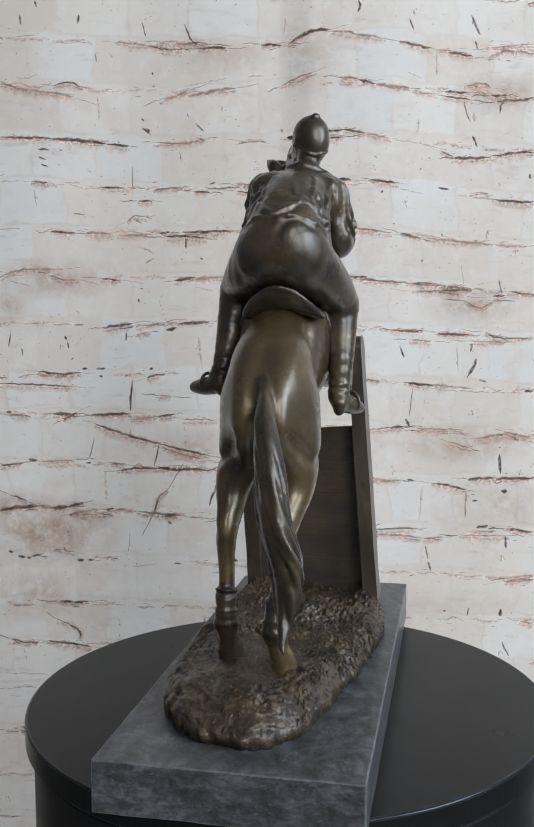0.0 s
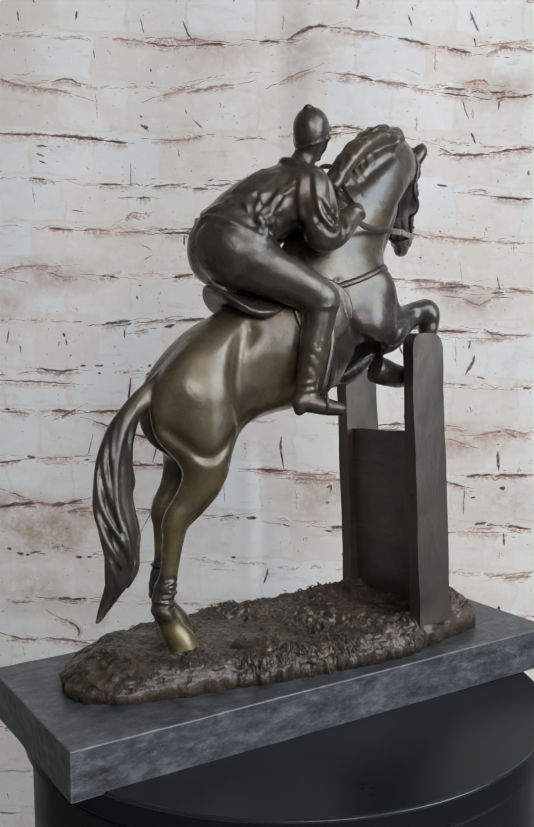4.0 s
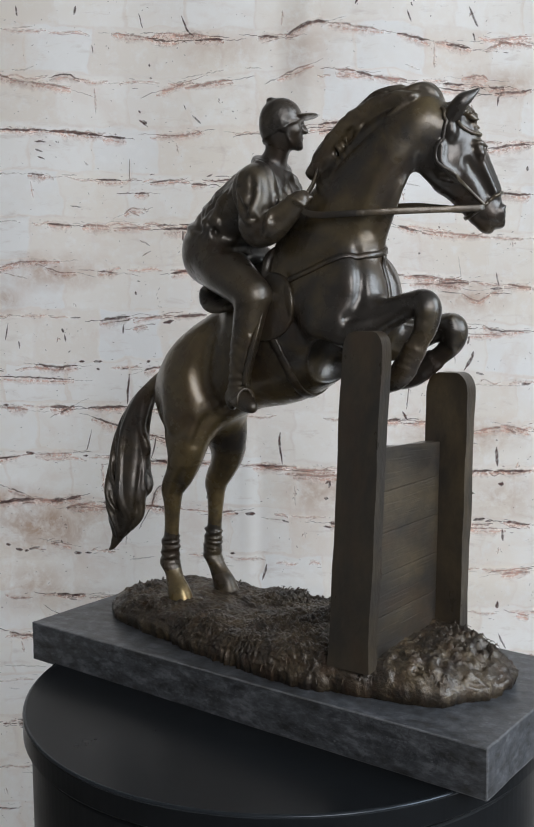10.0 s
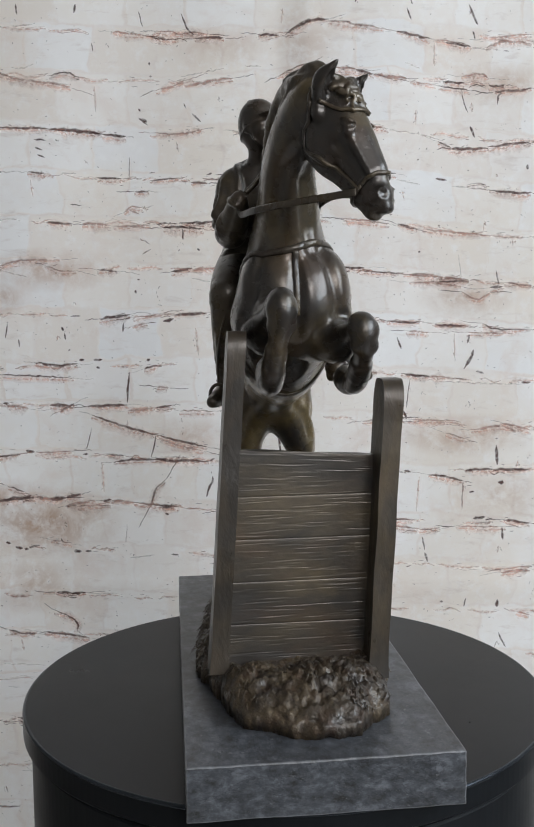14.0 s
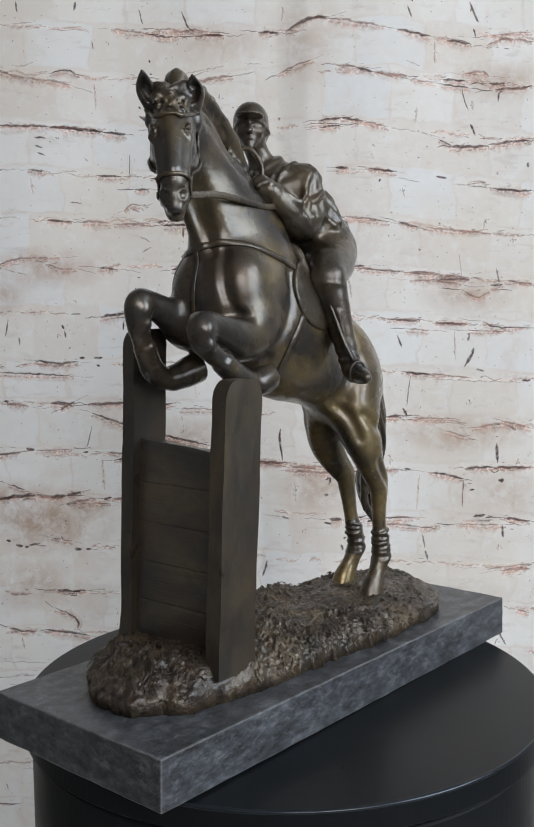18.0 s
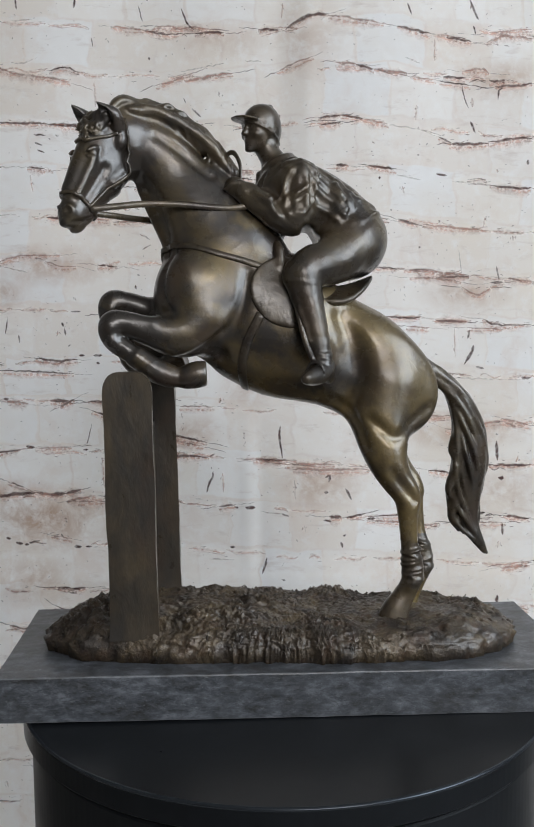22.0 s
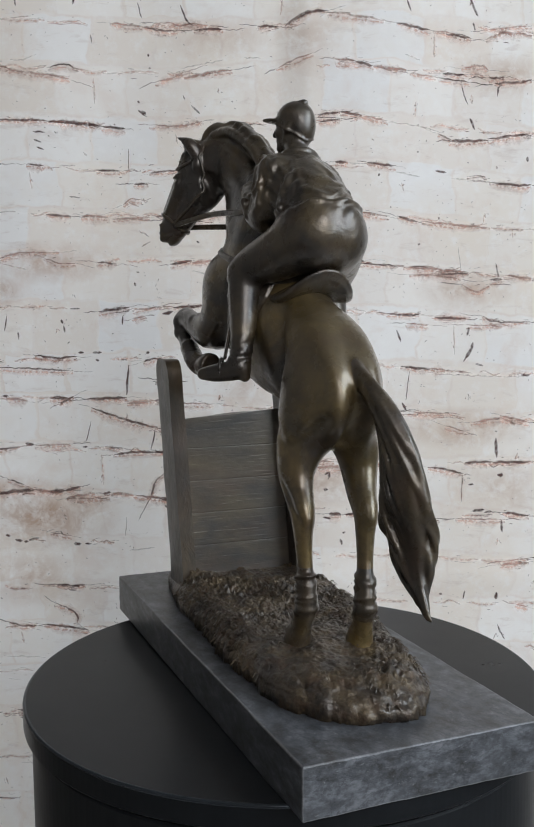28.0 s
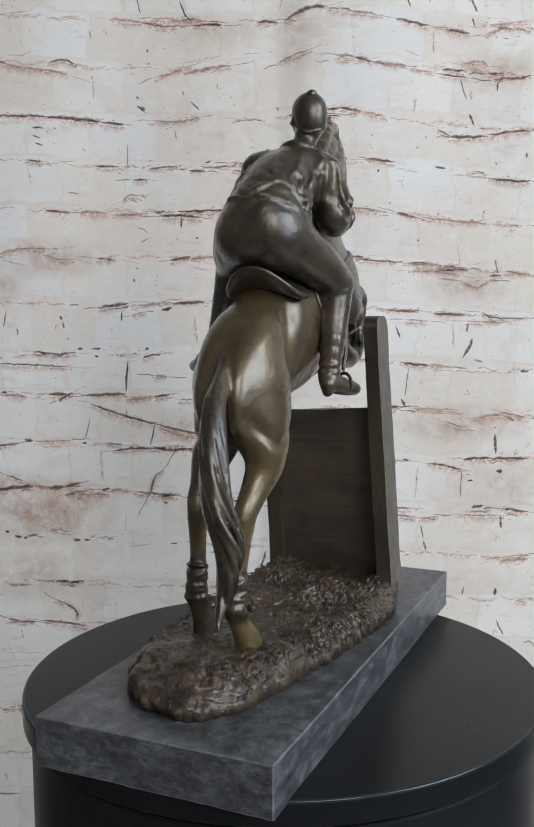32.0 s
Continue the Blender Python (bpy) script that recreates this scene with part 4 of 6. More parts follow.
def build_tufts(owner):
    """Combed tufts of grass in clusters: along the edge they hang outwards, on the heaps they lie every way."""
    rnd = random.Random(5)
    verts, faces = [], []

    def blade(x, y, u, way, grow, w):
        foot = Vector((x, y, earth_height(x, y, u) - 0.0005))
        side = Vector((-way.y, way.x, 0)).normalized()
        curl = rnd.uniform(-0.4, 0.4)
        k = len(verts)
        for n in range(5):
            t = n / 4
            q = foot + way * grow * t + side * curl * grow * t * t
            q.z += grow * (0.38 * math.sin(math.pi * min(1, t * 1.1)) * (1 - 0.5 * t))
            ww = w * (1.0, 1.15, 1.0, 0.7, 0.25)[n]
            verts.extend((q - side * ww, q + Vector((0, 0, ww * 0.9)), q + side * ww))
        for n in range(4):
            for m in (0, 1):
                faces.append((k + n * 3 + m, k + n * 3 + m + 1, k + n * 3 + 4 + m, k + n * 3 + 3 + m))

    for n in range(130):
        if n < 75:
            a = rnd.uniform(0, 2 * math.pi)
            u = rnd.uniform(0.80, 0.97)
            x, y = rim(a) * u * math.cos(a), rim(a) * u * math.sin(a)
            lead = Vector((x * 0.35, y, 0)).normalized()
        else:
            px, py, pr, _ = rnd.choice(PILES)
            t, q = rnd.uniform(0, 6.28), rnd.random() ** 0.5
            x, y = px + pr * q * math.cos(t), py + pr * q * math.sin(t)
            lead = Vector((rnd.uniform(-1, 1), rnd.uniform(-1, 1), 0)).normalized()
        wide = rnd.uniform(0.002, 0.005)
        for _ in range(rnd.randint(7, 16)):
            bx, by = x + rnd.gauss(0, wide), y + rnd.gauss(0, wide)
            a = math.atan2(by, bx)
            u = math.hypot(bx, by) / rim(a)
            if u > 0.99 or u < 0.02:
                continue
            way = (lead + Vector((rnd.gauss(0, 0.35), rnd.gauss(0, 0.35), -0.5 * (u > 0.85)))).normalized()
            blade(bx, by, u, way, rnd.uniform(0.0022, 0.0052), rnd.uniform(0.00035, 0.0007))
    mesh = from_arrays("cast_grass", verts, faces)
    ob = finish("cast_grass", mesh, BRONZE_EARTH, owner, "short bronze grass blades on the mound", smooth=True)
    tagged(ob, kind="stuff")


def build_post(owner, foot, head, width, thick, mat):
    """A rough-hewn upright board with a rounded head, from foot to head in millimetres."""
    bm = bmesh.new()
    rows = 34
    cols = [(-1, -1), (-0.5, -1.02), (0, -1.03), (0.5, -1.02), (1, -1), (1, 1), (0.5, 1.02), (0, 1.03), (-0.5, 1.02), (-1, 1)]
    a, b = Vector(foot), Vector(head)
    seed = foot[1]
    rings = []
    for j in range(rows + 1):
        t = j / rows
        t = 1 - (1 - t) ** 1.5
        c = a.lerp(b, t)
        left = (b.z - c.z) / (width * 0.5)
        narrow = 1.0 if left > 1 else math.sqrt(max(0.0, 1 - (1 - left) ** 2.6)) * 0.6 + 0.4
        if left < 0.02:
            narrow = 0.45
        ring = []
        for u, v in cols:
            q = Vector((c.x + u * width / 2 * narrow, c.y + v * thick / 2, c.z))
            q.x += 0.8 * noise.noise(Vector((u + seed, v * 0.3, c.z * 0.030))) + 0.3 * noise.noise(Vector((u * 2 + seed, v, c.z * 0.11)))
            flare = max(0.0, 1 - (c.z - a.z) / 14.0) ** 2
            q.x += u * 0.7 * flare
            q.y += v * 0.5 * flare
            q.y += 0.40 * noise.noise(Vector((u * 3 + seed, v * 5, c.z * 0.05)))
            ring.append(bm.verts.new(q / 1000))
        rings.append(ring)
    m = len(cols)
    for lo, hi in zip(rings[:-1], rings[1:]):
        for i in range(m):
            bm.faces.new((lo[i], lo[(i + 1) % m], hi[(i + 1) % m], hi[i]))
    bm.faces.new(rings[0][::-1])
    bm.faces.new(rings[-1])
    sharp = [e for e in bm.edges if len(e.link_faces) == 2 and e.calc_face_angle() > 0.7]
    # Bevels get the paler bronze: partly worn brass, partly painted highlight.
    rubbed = bmesh.ops.bevel(bm, geom=sharp, offset=0.0009, segments=2, profile=0.5, affect="EDGES")["faces"]
    for f in rubbed:
        f.material_index = 1
    bmesh.ops.recalc_face_normals(bm, faces=bm.faces[:])
    post = part("fence_post", bm, [mat, BRONZE_EDGE], owner, "upright bronze board with a rounded top and wood grain", smooth=True)
    post.data.set_sharp_from_angle(angle=0.7)
    return post


def build_panel(owner):
    panel = tagged(new("fence_panel"), "bronze board panel with fine horizontal lines")
    panel.parent = owner
    rnd = random.Random(3)
    low, rows = 38.0, 5
    for n in range(rows):
        bm = bmesh.new()
        z0, z1 = low + n * 20.6, low + (n + 1) * 20.6 - 0.15
        ny, nz = 30, 56
        grid = {}
        lines = [(rnd.uniform(0, 1), rnd.uniform(-0.15, 0.9), rnd.uniform(0.12, 0.45), rnd.uniform(0.010, 0.018)) for _ in range(38)]
        for side in (-1, 1):
            for j in range(nz + 1):
                for i in range(ny + 1):
                    t, s = i / ny, j / nz
                    z = z0 + (z1 - z0) * s
                    g = (z - 40) / 140
                    yr, yl = -38.5 + 10.5 * g, 31.5 + 7.5 * g
                    y = yr + (yl - yr) * t
                    x = 77.0 + side * 2.6
                    cut = 0.0
                    for q, start, run, thin in lines:
                        if start < t < start + run:
                            ease = min(1.0, 8 * (t - start), 8 * (start + run - t))
                            d = (s - q - 0.014 * math.sin(t * 7 + q * 20)) / thin
                            cut += ease * (math.exp(-d * d) - 0.6 * math.exp(-(d + 2) ** 2))
                    x -= side * (0.062 if side > 0 else 0.03) * max(-0.8, min(1.2, cut))
                    edge = min(s, 1 - s) * (z1 - z0)
                    x -= side * (0.18 if side > 0 else 0.07) * math.exp(-edge / 0.35)
                    z += 0.5 * noise.noise(Vector((t * 3, n, side))) * (1 if n == rows - 1 and j == nz else 0) - 4.5 * (t - 0.5) * (n == rows - 1) * s
                    grid[side, i, j] = bm.verts.new(Vector((x, y, z)) / 1000)
            for j in range(nz):
                for i in range(ny):
                    f = [grid[side, i, j], grid[side, i + 1, j], grid[side, i + 1, j + 1], grid[side, i, j + 1]]
                    bm.faces.new(f if side > 0 else f[::-1])
        for i in range(ny):
            bm.faces.new((grid[1, i, nz], grid[1, i + 1, nz], grid[-1, i + 1, nz], grid[-1, i, nz]))
            bm.faces.new((grid[-1, i, 0], grid[-1, i + 1, 0], grid[1, i + 1, 0], grid[1, i, 0]))
        bmesh.ops.recalc_face_normals(bm, faces=bm.faces[:])
        part("plank", bm, BRONZE_PLANK, panel)


WRAPS = ((-78.6, -8.3, 71.5, 6.4), (-80.2, -7.6, 61.5, 6.6), (-68.0, 19, 72.5, 6.4), (-69, 19, 62.5, 6.6))


def build_horse(owner):
    h = Clay((-132, -42, 32), (126, 46, 326), 0.8)
    # trunk
    h.tube([(-54, 0, 166, 26), (-28, 0, 184, 29), (2, 1, 196, 37), (34, 1, 214, 36.5)], 6, 6, 0.69)
    h.egg((-26, 1, 172), (24, 17, 17), (0.9, 0, 0.2), k=8)
    h.egg((-46, 0, 187), (25, 19, 18.5), (0.8, 0, 0.6), k=8)
    h.egg((-52, 7.5, 183), (20, 9.5, 15), (0.8, 0, 0.6), k=8)
    h.egg((-54, -10, 182), (20, 9.5, 15), (0.8, 0, 0.6), k=8)
    h.egg((20, 1, 232), (30, 15, 18), (0.8, 0, 0.55), k=10)
    # haunches
    h.egg((-57, 8, 163), (28, 10, 26), (0.75, 0, 0.66), k=9)
    h.egg((-58.5, -9.5, 163), (28, 10.5, 26), (0.75, 0, 0.66), k=9)
    # chest and shoulders
    h.egg((44, 17, 212), (19, 13, 27), (0.8, 0.2, -0.3), k=9)
    h.egg((44, -12.5, 212), (19, 12, 27), (0.8, -0.2, -0.3), k=9)
    h.egg((53, 9, 213), (15, 11, 20), k=11)
    h.egg((53, -8, 213), (15, 11, 20), k=11)
    # neck
    h.tube([(32, 1, 239, 30), (46, 0, 257, 25), (59.5, -1, 275, 20.5), (71, 1.5, 290, 17.5), (82, 6, 297, 13.5)], 9, 6, 0.62)
    # head
    flat = (0.707, -0.707, 0)
    h.tube([(86, 8, 299, 13), (93.5, 14.5, 294, 13.2), (100, 21, 281, 11.4), (105.5, 27, 267, 8.8), (109.5, 31, 256, 8.0)], 6, 6, 0.78, axis=flat)
    h.tube([(86, 9, 290, 9), (89, 13, 279, 9.5), (97, 20, 268, 6.5), (104, 27.5, 256, 4.5)], 6, 5, 0.86, axis=flat)
    h.egg((109.5, 31.5, 255), (5.2, 5.6, 5.6), (0.7, 0.7, -0.4), k=3)
    h.egg((112.6, 34.6, 251.2), (3.4, 4.4, 2.8), (0.7, 0.7, -0.5), k=2)
    h.egg((107.8, 29.8, 248.6), (4.2, 3.8, 2.5), (0.7, 0.7, -0.5), k=2)
    h.tube([(96, 16.5, 302, 5.5), (104, 24.5, 287, 4.2), (111, 31.5, 268, 3.6)], 5, 5)
    side = np.array((0.707, -0.707, 0))
    for s in (1, -1):
        eye = np.array((104.0, 23.8, 286.5)) + side * s * 7.2
        fore = np.array((0.5, 0.5, -0.55))
        h.egg(eye + side * s * 2.4 + (0.8, 0.8, -0.6), (4.0, 2.4, 2.8), fore, k=3, remove=True)
        h.egg(eye, (2.6, 2.2, 2.1), fore, k=1.2)
        h.tube([(*(eye + (-2.6, -2.6, 1.6)), 1.0), (*(eye + side * s * 1.3 + (0.4, 0.4, 2.5)), 1.3), (*(eye + (3.2, 3.2, 0.6)), 0.8)], 1.0, 4)
        h.tube([(*(eye + (-2.4, -2.4, -1.0)), 0.7), (*(eye + side * s * 1.0 + (0.6, 0.6, -2.6)), 0.8), (*(eye + (3.0, 3.0, -1.4)), 0.6)], 0.9, 4)
        h.egg(np.array((93.5, 14.5, 280.5)) + side * s * 6.6, (9.5, 8.5, 3.6), (0.5, 0.5, -0.7), side * s, k=3)
        nos = np.array((113.0, 34.6, 256.6)) + side * s * 4.2
        h.egg(nos, (3.1, 2.4, 3.6), (0.5, 0.5, -0.7), k=1.6)
        h.egg(nos + side * s * 1.6 + (1.6, 1.6, 0.0), (3.4, 1.9, 2.5), side * s, k=0.5, remove=True)
        root = np.array((93.0, 14.5, 299)) + side * s * 8.2
        tip = np.array((111, 13.8, 312)) if s > 0 else np.array((95.8, 30.0, 310))
        mid = root * 0.5 + tip * 0.5 + side * s * 1.5 + (-1.5, -1.5, 1.0)
        h.tube([(*(root + (0, 0, -5)), 5.2), (*root, 4.6), (*mid, 4.5), (*(tip * 0.7 + mid * 0.3), 2.7), (*(tip * 1.16 - mid * 0.16 + (0, 0, 1.0)), 0.3)], 1.6, 5, 0.78, axis=(0.7, 0.7, 0.2))
        inner = (2.9, 2.9, 0.4)
        h.tube([(*(root * 0.5 + mid * 0.5 + inner), 2.2), (*(mid + inner), 2.4), (*(tip * 0.7 + mid * 0.3 + inner), 1.3)], 0.8, 4, remove=True)
        crest_line = h.cling([np.array((105, 24.5, 283)) + side * s * 9, np.array((111, 31, 265)) + side * s * 7], 0.0, 6)
        h.tube([(*q, 1.3) for q in crest_line], 3, 1)
        hollow = h.cling([np.array((101, 20.5, 279)) + side * s * 11, np.array((107, 28, 264)) + side * s * 9], 0.6, 6)
        h.tube([(*q, 1.5) for q in hollow], 3.5, 1, remove=True)
        jaw = h.cling([np.array((89, 12, 288)) + side * s * 11, np.array((89, 12, 279)) + side * s * 11, np.array((95, 18, 271)) + side * s * 10], 0.4, 5)
        h.tube([(*q, 1.1) for q in jaw], 3, 1)
        lips = h.cling([np.array((103, 25.5, 252)) + side * s * 7, np.array((109, 31.5, 250.5)) + side * s * 7, np.array((113, 35, 250.5)) + side * s * 4], 0.2, 5)
        h.tube([(*q, 1.1) for q in lips], 0.8, 1, remove=True)
    h.tube([(103, 22, 248, 1.1), (110, 26, 249.5, 0.8)], 1, 3, remove=True)
    # hind legs
    h.tube([(-56, -11, 166, 18), (-57, -13.5, 146, 16), (-59, -14.5, 128, 11.5), (-66, -12.5, 115, 8.8), (-73, -11, 106, 7.2), (-75, -10, 95, 5.6), (-77, -9, 80, 4.8), (-80, -7.5, 66, 6.0), (-79, -7.5, 58, 5.6), (-75, -9, 49, 6.0), (-71, -10, 42, 7.6), (-69.5, -10.3, 36, 8.6)], 7, 5, 0.80)
    h.tube([(-54, 10, 166, 18), (-52, 13, 146, 16), (-54, 18, 128, 11.5), (-59, 19, 116, 8.8), (-65, 19.5, 106, 7.2), (-66, 19.5, 95, 5.6), (-67, 19, 80, 4.8), (-69, 19, 66, 6.0), (-68, 19, 58, 5.6), (-64, 19, 50, 6.0), (-60, 19, 43, 7.6), (-58, 19, 37, 8.6)], 7, 5, 0.80)
    h.tube([(-62, -14, 124, 2.4), (-73, -12, 113, 2.6), (-77.5, -11, 104, 2.4)], 4, 4)
    h.tube([(-57, 18, 124, 2.4), (-66, 19, 113, 2.6), (-69.5, 19.5, 104, 2.4)], 4, 4)
    for x, y, z, r in WRAPS:
        for j, dz in enumerate((-3.4, -1.2, 1.0, 3.2)):
            tilt = 0.30 * math.sin(z * 1.7 + j * 2.1)
            h.egg((x, y, z + dz), (r * 0.98, r * 0.90, 1.5), (1, 0, tilt), k=0.7)
    h.egg((-79.5, -8, 57), (7.5, 6, 4), (0.7, 0, -0.7), k=2)
    h.egg((-68.5, 19, 58), (7.5, 6, 4), (0.7, 0, -0.7), k=2)
    # forelegs
    h.tube([(44, -16, 204, 15), (58, -15, 200, 12.5), (74, -12, 206, 8.2), (88, -10.2, 211, 6.6), (95.5, -9.5, 210.5, 7.4), (96, -10, 201.5, 6.0), (92, -11.5, 192, 5.0), (87.5, -12.5, 183, 4.8), (84, -13, 178, 6.2), (77, -13, 174, 5.4)], 6, 5, 0.9)
    h.tube([(44, 18, 202, 15), (56, 22, 194, 12.5), (72, 26.5, 196, 8.0), (84, 28.3, 199.5, 6.6), (91, 28.5, 199, 7.4), (90.5, 29, 191.5, 5.8), (82, 30, 184.5, 5.0), (75, 30, 179.5, 4.8), (68, 30, 175, 6.4), (61, 29.5, 172.5, 5.6)], 6, 5, 0.9)
    h.tube([(80, -13, 174.8, 5.2), (75, -13, 173.4, 5.0), (71, -13, 173.8, 6.6), (66, -12.5, 175.0, 7.0), (60.5, -11.6, 177, 7.8), (55, -10.8, 179, 8.0)], 2, 4, 0.95)
    h.tube([(62, 29.5, 172.4, 5.4), (56.5, 29.2, 171.6, 5.0), (52, 29, 172.2, 6.6), (46, 28.6, 173.6, 7.0), (41, 28.2, 174.4, 4.6), (38.8, 28, 174.4, 2.4)], 2, 4, 0.95)
    h.egg((35.5, 28, 176), (7.5, 13, 13), (1, 0, 0.1), k=1.0, remove=True)
    h.egg((43.5, -9, 183.5), (13, 18, 18), (1, -0.15, -0.35), k=0.6, remove=True)
    for a, b, r in (((91, -11.5, 191), (86, -13, 181), 6.2), ((80, 30, 183.5), (72, 30, 177.5), 6.2)):
        a, b = np.array(a, float), np.array(b, float)
        for t in (0.1, 0.4, 0.7, 1.0):
            h.egg(a + (b - a) * t, (2.2, r * 0.88, r * 0.94), b - a, k=2.2)
    # muscle lines and hollows
    def groove(radius, k, *points):
        line = h.cling(points, 0.0, 5)
        n = len(line) - 1
        h.tube([(*q, radius * (0.3 + 0.7 * math.sin(math.pi * i / n))) for i, q in enumerate(line)], k, 1, remove=True)

    for m in (1, -1):
        back = 2 if m < 0 else 0
        groove(1.0, 6, (-44 - back, 26 * m, 148), (-58 - back, 27 * m, 139), (-71 - back, 24 * m, 144), (-80 - back, 17 * m, 153))
        groove(1.9, 12, (-31 - back, 24 * m, 205), (-35 - back, 27 * m, 190), (-36 - back, 27 * m, 172), (-32 - back, 23 * m, 158))
        groove(1.0, 6, (-22 - back, 24 * m, 150), (-33 - back, 24 * m, 146), (-41 - back, 24 * m, 134))
        groove(1.2, 6, (20, 27 * m, 228), (23, 30 * m, 210), (30, 28 * m, 193), (40, 24 * m, 184))
        groove(2.3, 8, (80, 8 + 8 * m, 284), (73, 3 + 11 * m, 266), (67, 12 * m, 248))
        groove(1.2, 5, (38, 17 * m, 282), (52, 13 * m, 290), (68, 2 + 11 * m, 299))
        groove(1.4, 5, (-56 - back, 4 + 22 * m, 120), (-62 - back, 4 + 20 * m, 112), (-68 - back, 4 + 18 * m, 104))
    groove(1.6, 6, (90, 13, 292), (81, 14, 272), (75, 13, 255), (68, 12, 238))
    for m in (1, -1):
        groove(1.0, 5, (60, 14 * m, 238), (65, 20 * m, 216), (58, 25 * m, 199))
        groove(1.3, 5, (36, 25 * m, 197), (46, 25 * m, 189), (57, 23 * m, 187))
        groove(0.9, 5, (60, 24 * m, 205), (70, 22 * m, 208), (80, 18 * m, 210))
    groove(2.0, 6, (70, 1, 232), (72, 1, 216), (66, 1, 198))
    groove(2.2, 6, (-86, -2, 166), (-84, -1, 152), (-72, 1, 138))
    for knee, low in (((96, -5, 208), (95, -5, 201)), ((96, -14, 208), (95, -14, 201)), ((92, 24, 198), (92, 24.5, 191)), ((92, 33, 198), (91, 33.5, 191))):
        h.egg(knee, (3.0, 2.6, 3.4), k=3)
        h.egg(low, (2.4, 2.2, 2.8), k=3)
    h.tube([(92, 24, 204, 1.2), (84, 29, 203, 1.0), (70, 31, 200, 1.2)], 4, 4)
    bare = h.d.copy()
    # mane: a ridge and locks that fall to the off side
    h.tube([(28, -4, 281, 4.5), (38, -3, 293, 5.0), (50, -1, 302.5, 5.5), (64, 2, 309, 5.5), (78, 5.5, 311.5, 5.5), (88, 10.5, 309, 4.5)], 4, 5)
    rnd = random.Random(11)
    crest = spline([(28, -3, 281), (37, -3, 293.5), (48, -0.5, 303.5), (61, 2, 310.5), (73, 4.5, 313.5), (85, 9, 311)], 7)
    n = len(crest) - 1
    locks = []
    for i, c in enumerate(crest):
        ahead = crest[min(i + 1, n)] - crest[max(i - 1, 0)]
        ahead /= np.linalg.norm(ahead)
        down = np.cross(ahead, (0, 1, 0))
        down *= -np.sign(down[2])
        for m, low, high, back in ((-1, 3, 7, 0.7), (-1, 6, 10, 0.9), (-1, 8, 14, 1.0), (1, 2, 6, 1.3), (1, 4, 9, 1.1)):
            drop, lag = rnd.uniform(low, high) * (1.7 - 0.8 * min(1, 2 * i / n) if m < 0 else 1.0), rnd.uniform(10, 20) * back * min(1, 0.25 + i / n * 2)
            wave = rnd.uniform(-1.6, 1.6)
            root = c + ahead * rnd.uniform(-1, 2) + (0, m * 1.0, -0.5)
            line = h.cling([c - ahead * lag * u + down * (drop * u ** 1.5 + wave * math.sin(5 * u)) + (0, m * (4 + 11 * u), 0) for u in (0.2, 0.45, 0.7, 1.0)], 0.1, 3)
            locks.append((root, line, rnd.uniform(1.3, 2.2) * (1 if m < 0 else 0.75)))
    for root, line, w in locks:
        rows = [(*root, w)] + [(*q, w * (1.1 - 0.9 * (j / (len(line) - 1)) ** 1.5)) for j, q in enumerate(line)]
        h.tube(rows, 1.3, 2)
    for i in [k for k in range(8, n + 1) for _ in (0, 1)]:
        c = crest[i]
        ahead = crest[min(i + 1, n)] - crest[max(i - 1, 0)]
        ahead /= np.linalg.norm(ahead)
        lift = np.array((-ahead[2], 0, ahead[0])) * rnd.uniform(0.5, 2.0 + 3.0 * i / n)
        y = rnd.uniform(-3, 2)
        h.tube([(*(c + (0, y, -2)), 1.6), (*(c - ahead * 4 + lift + (0, y, 0)), 1.5), (*(c - ahead * 9 + lift * 0.8 + (0, y - 1, 0)), 1.1), (*(c - ahead * 14 + lift * 0.2 + (0, y - 2, 0)), 0.4)], 0.9, 4)
    # the curl over the poll, and the forelock in waves between the ears
    for y, z, w in ((-1.5, 0.0, 2.4), (1.5, 0.6, 2.6), (4.0, -0.6, 2.2)):
        h.tube([(72, 3 + y, 311.5 + z, w), (79, 5 + y, 315.5 + z, w), (85.5, 8 + y, 317 + z, w), (90, 10.5 + y, 313.5 + z, w), (91.5, 12 + y, 308 + z, w * 0.8)], 1.0, 4)
    h.egg((84.5, 8, 311), (6.5, 5, 5), (0.8, 0.4, 0.1), k=2)
    for i in range(9):
        q = (i - 4) / 4
        f = np.array((92.0, 13.5, 306)) + side * q * 3.6
        low = 1.0 - 0.35 * abs(q) - 0.12 * (i % 3)
        down = [f + np.array((2 + 9 * u, 2 + 9 * u, 1.5 - 17 * u)) * (1, 1, low) + side * (q * 4 * u + 1.6 * math.sin(7 * u + i)) for u in (0.25, 0.5, 0.75, 1.0)]
        p = h.cling(down, 0.7 + 0.4 * (i % 2), 3)
        w = 1.4 + 0.3 * (i % 3)
        h.tube([(*f, w), (*(f + (1.5, 1.5, 1.0)), w)] + [(*(c + np.array((0.5, 0.5, 0.3)) * math.sin(j * 1.5)), w * (1 - 0.65 * j / (len(p) - 1))) for j, c in enumerate(p)], 0.8, 3)
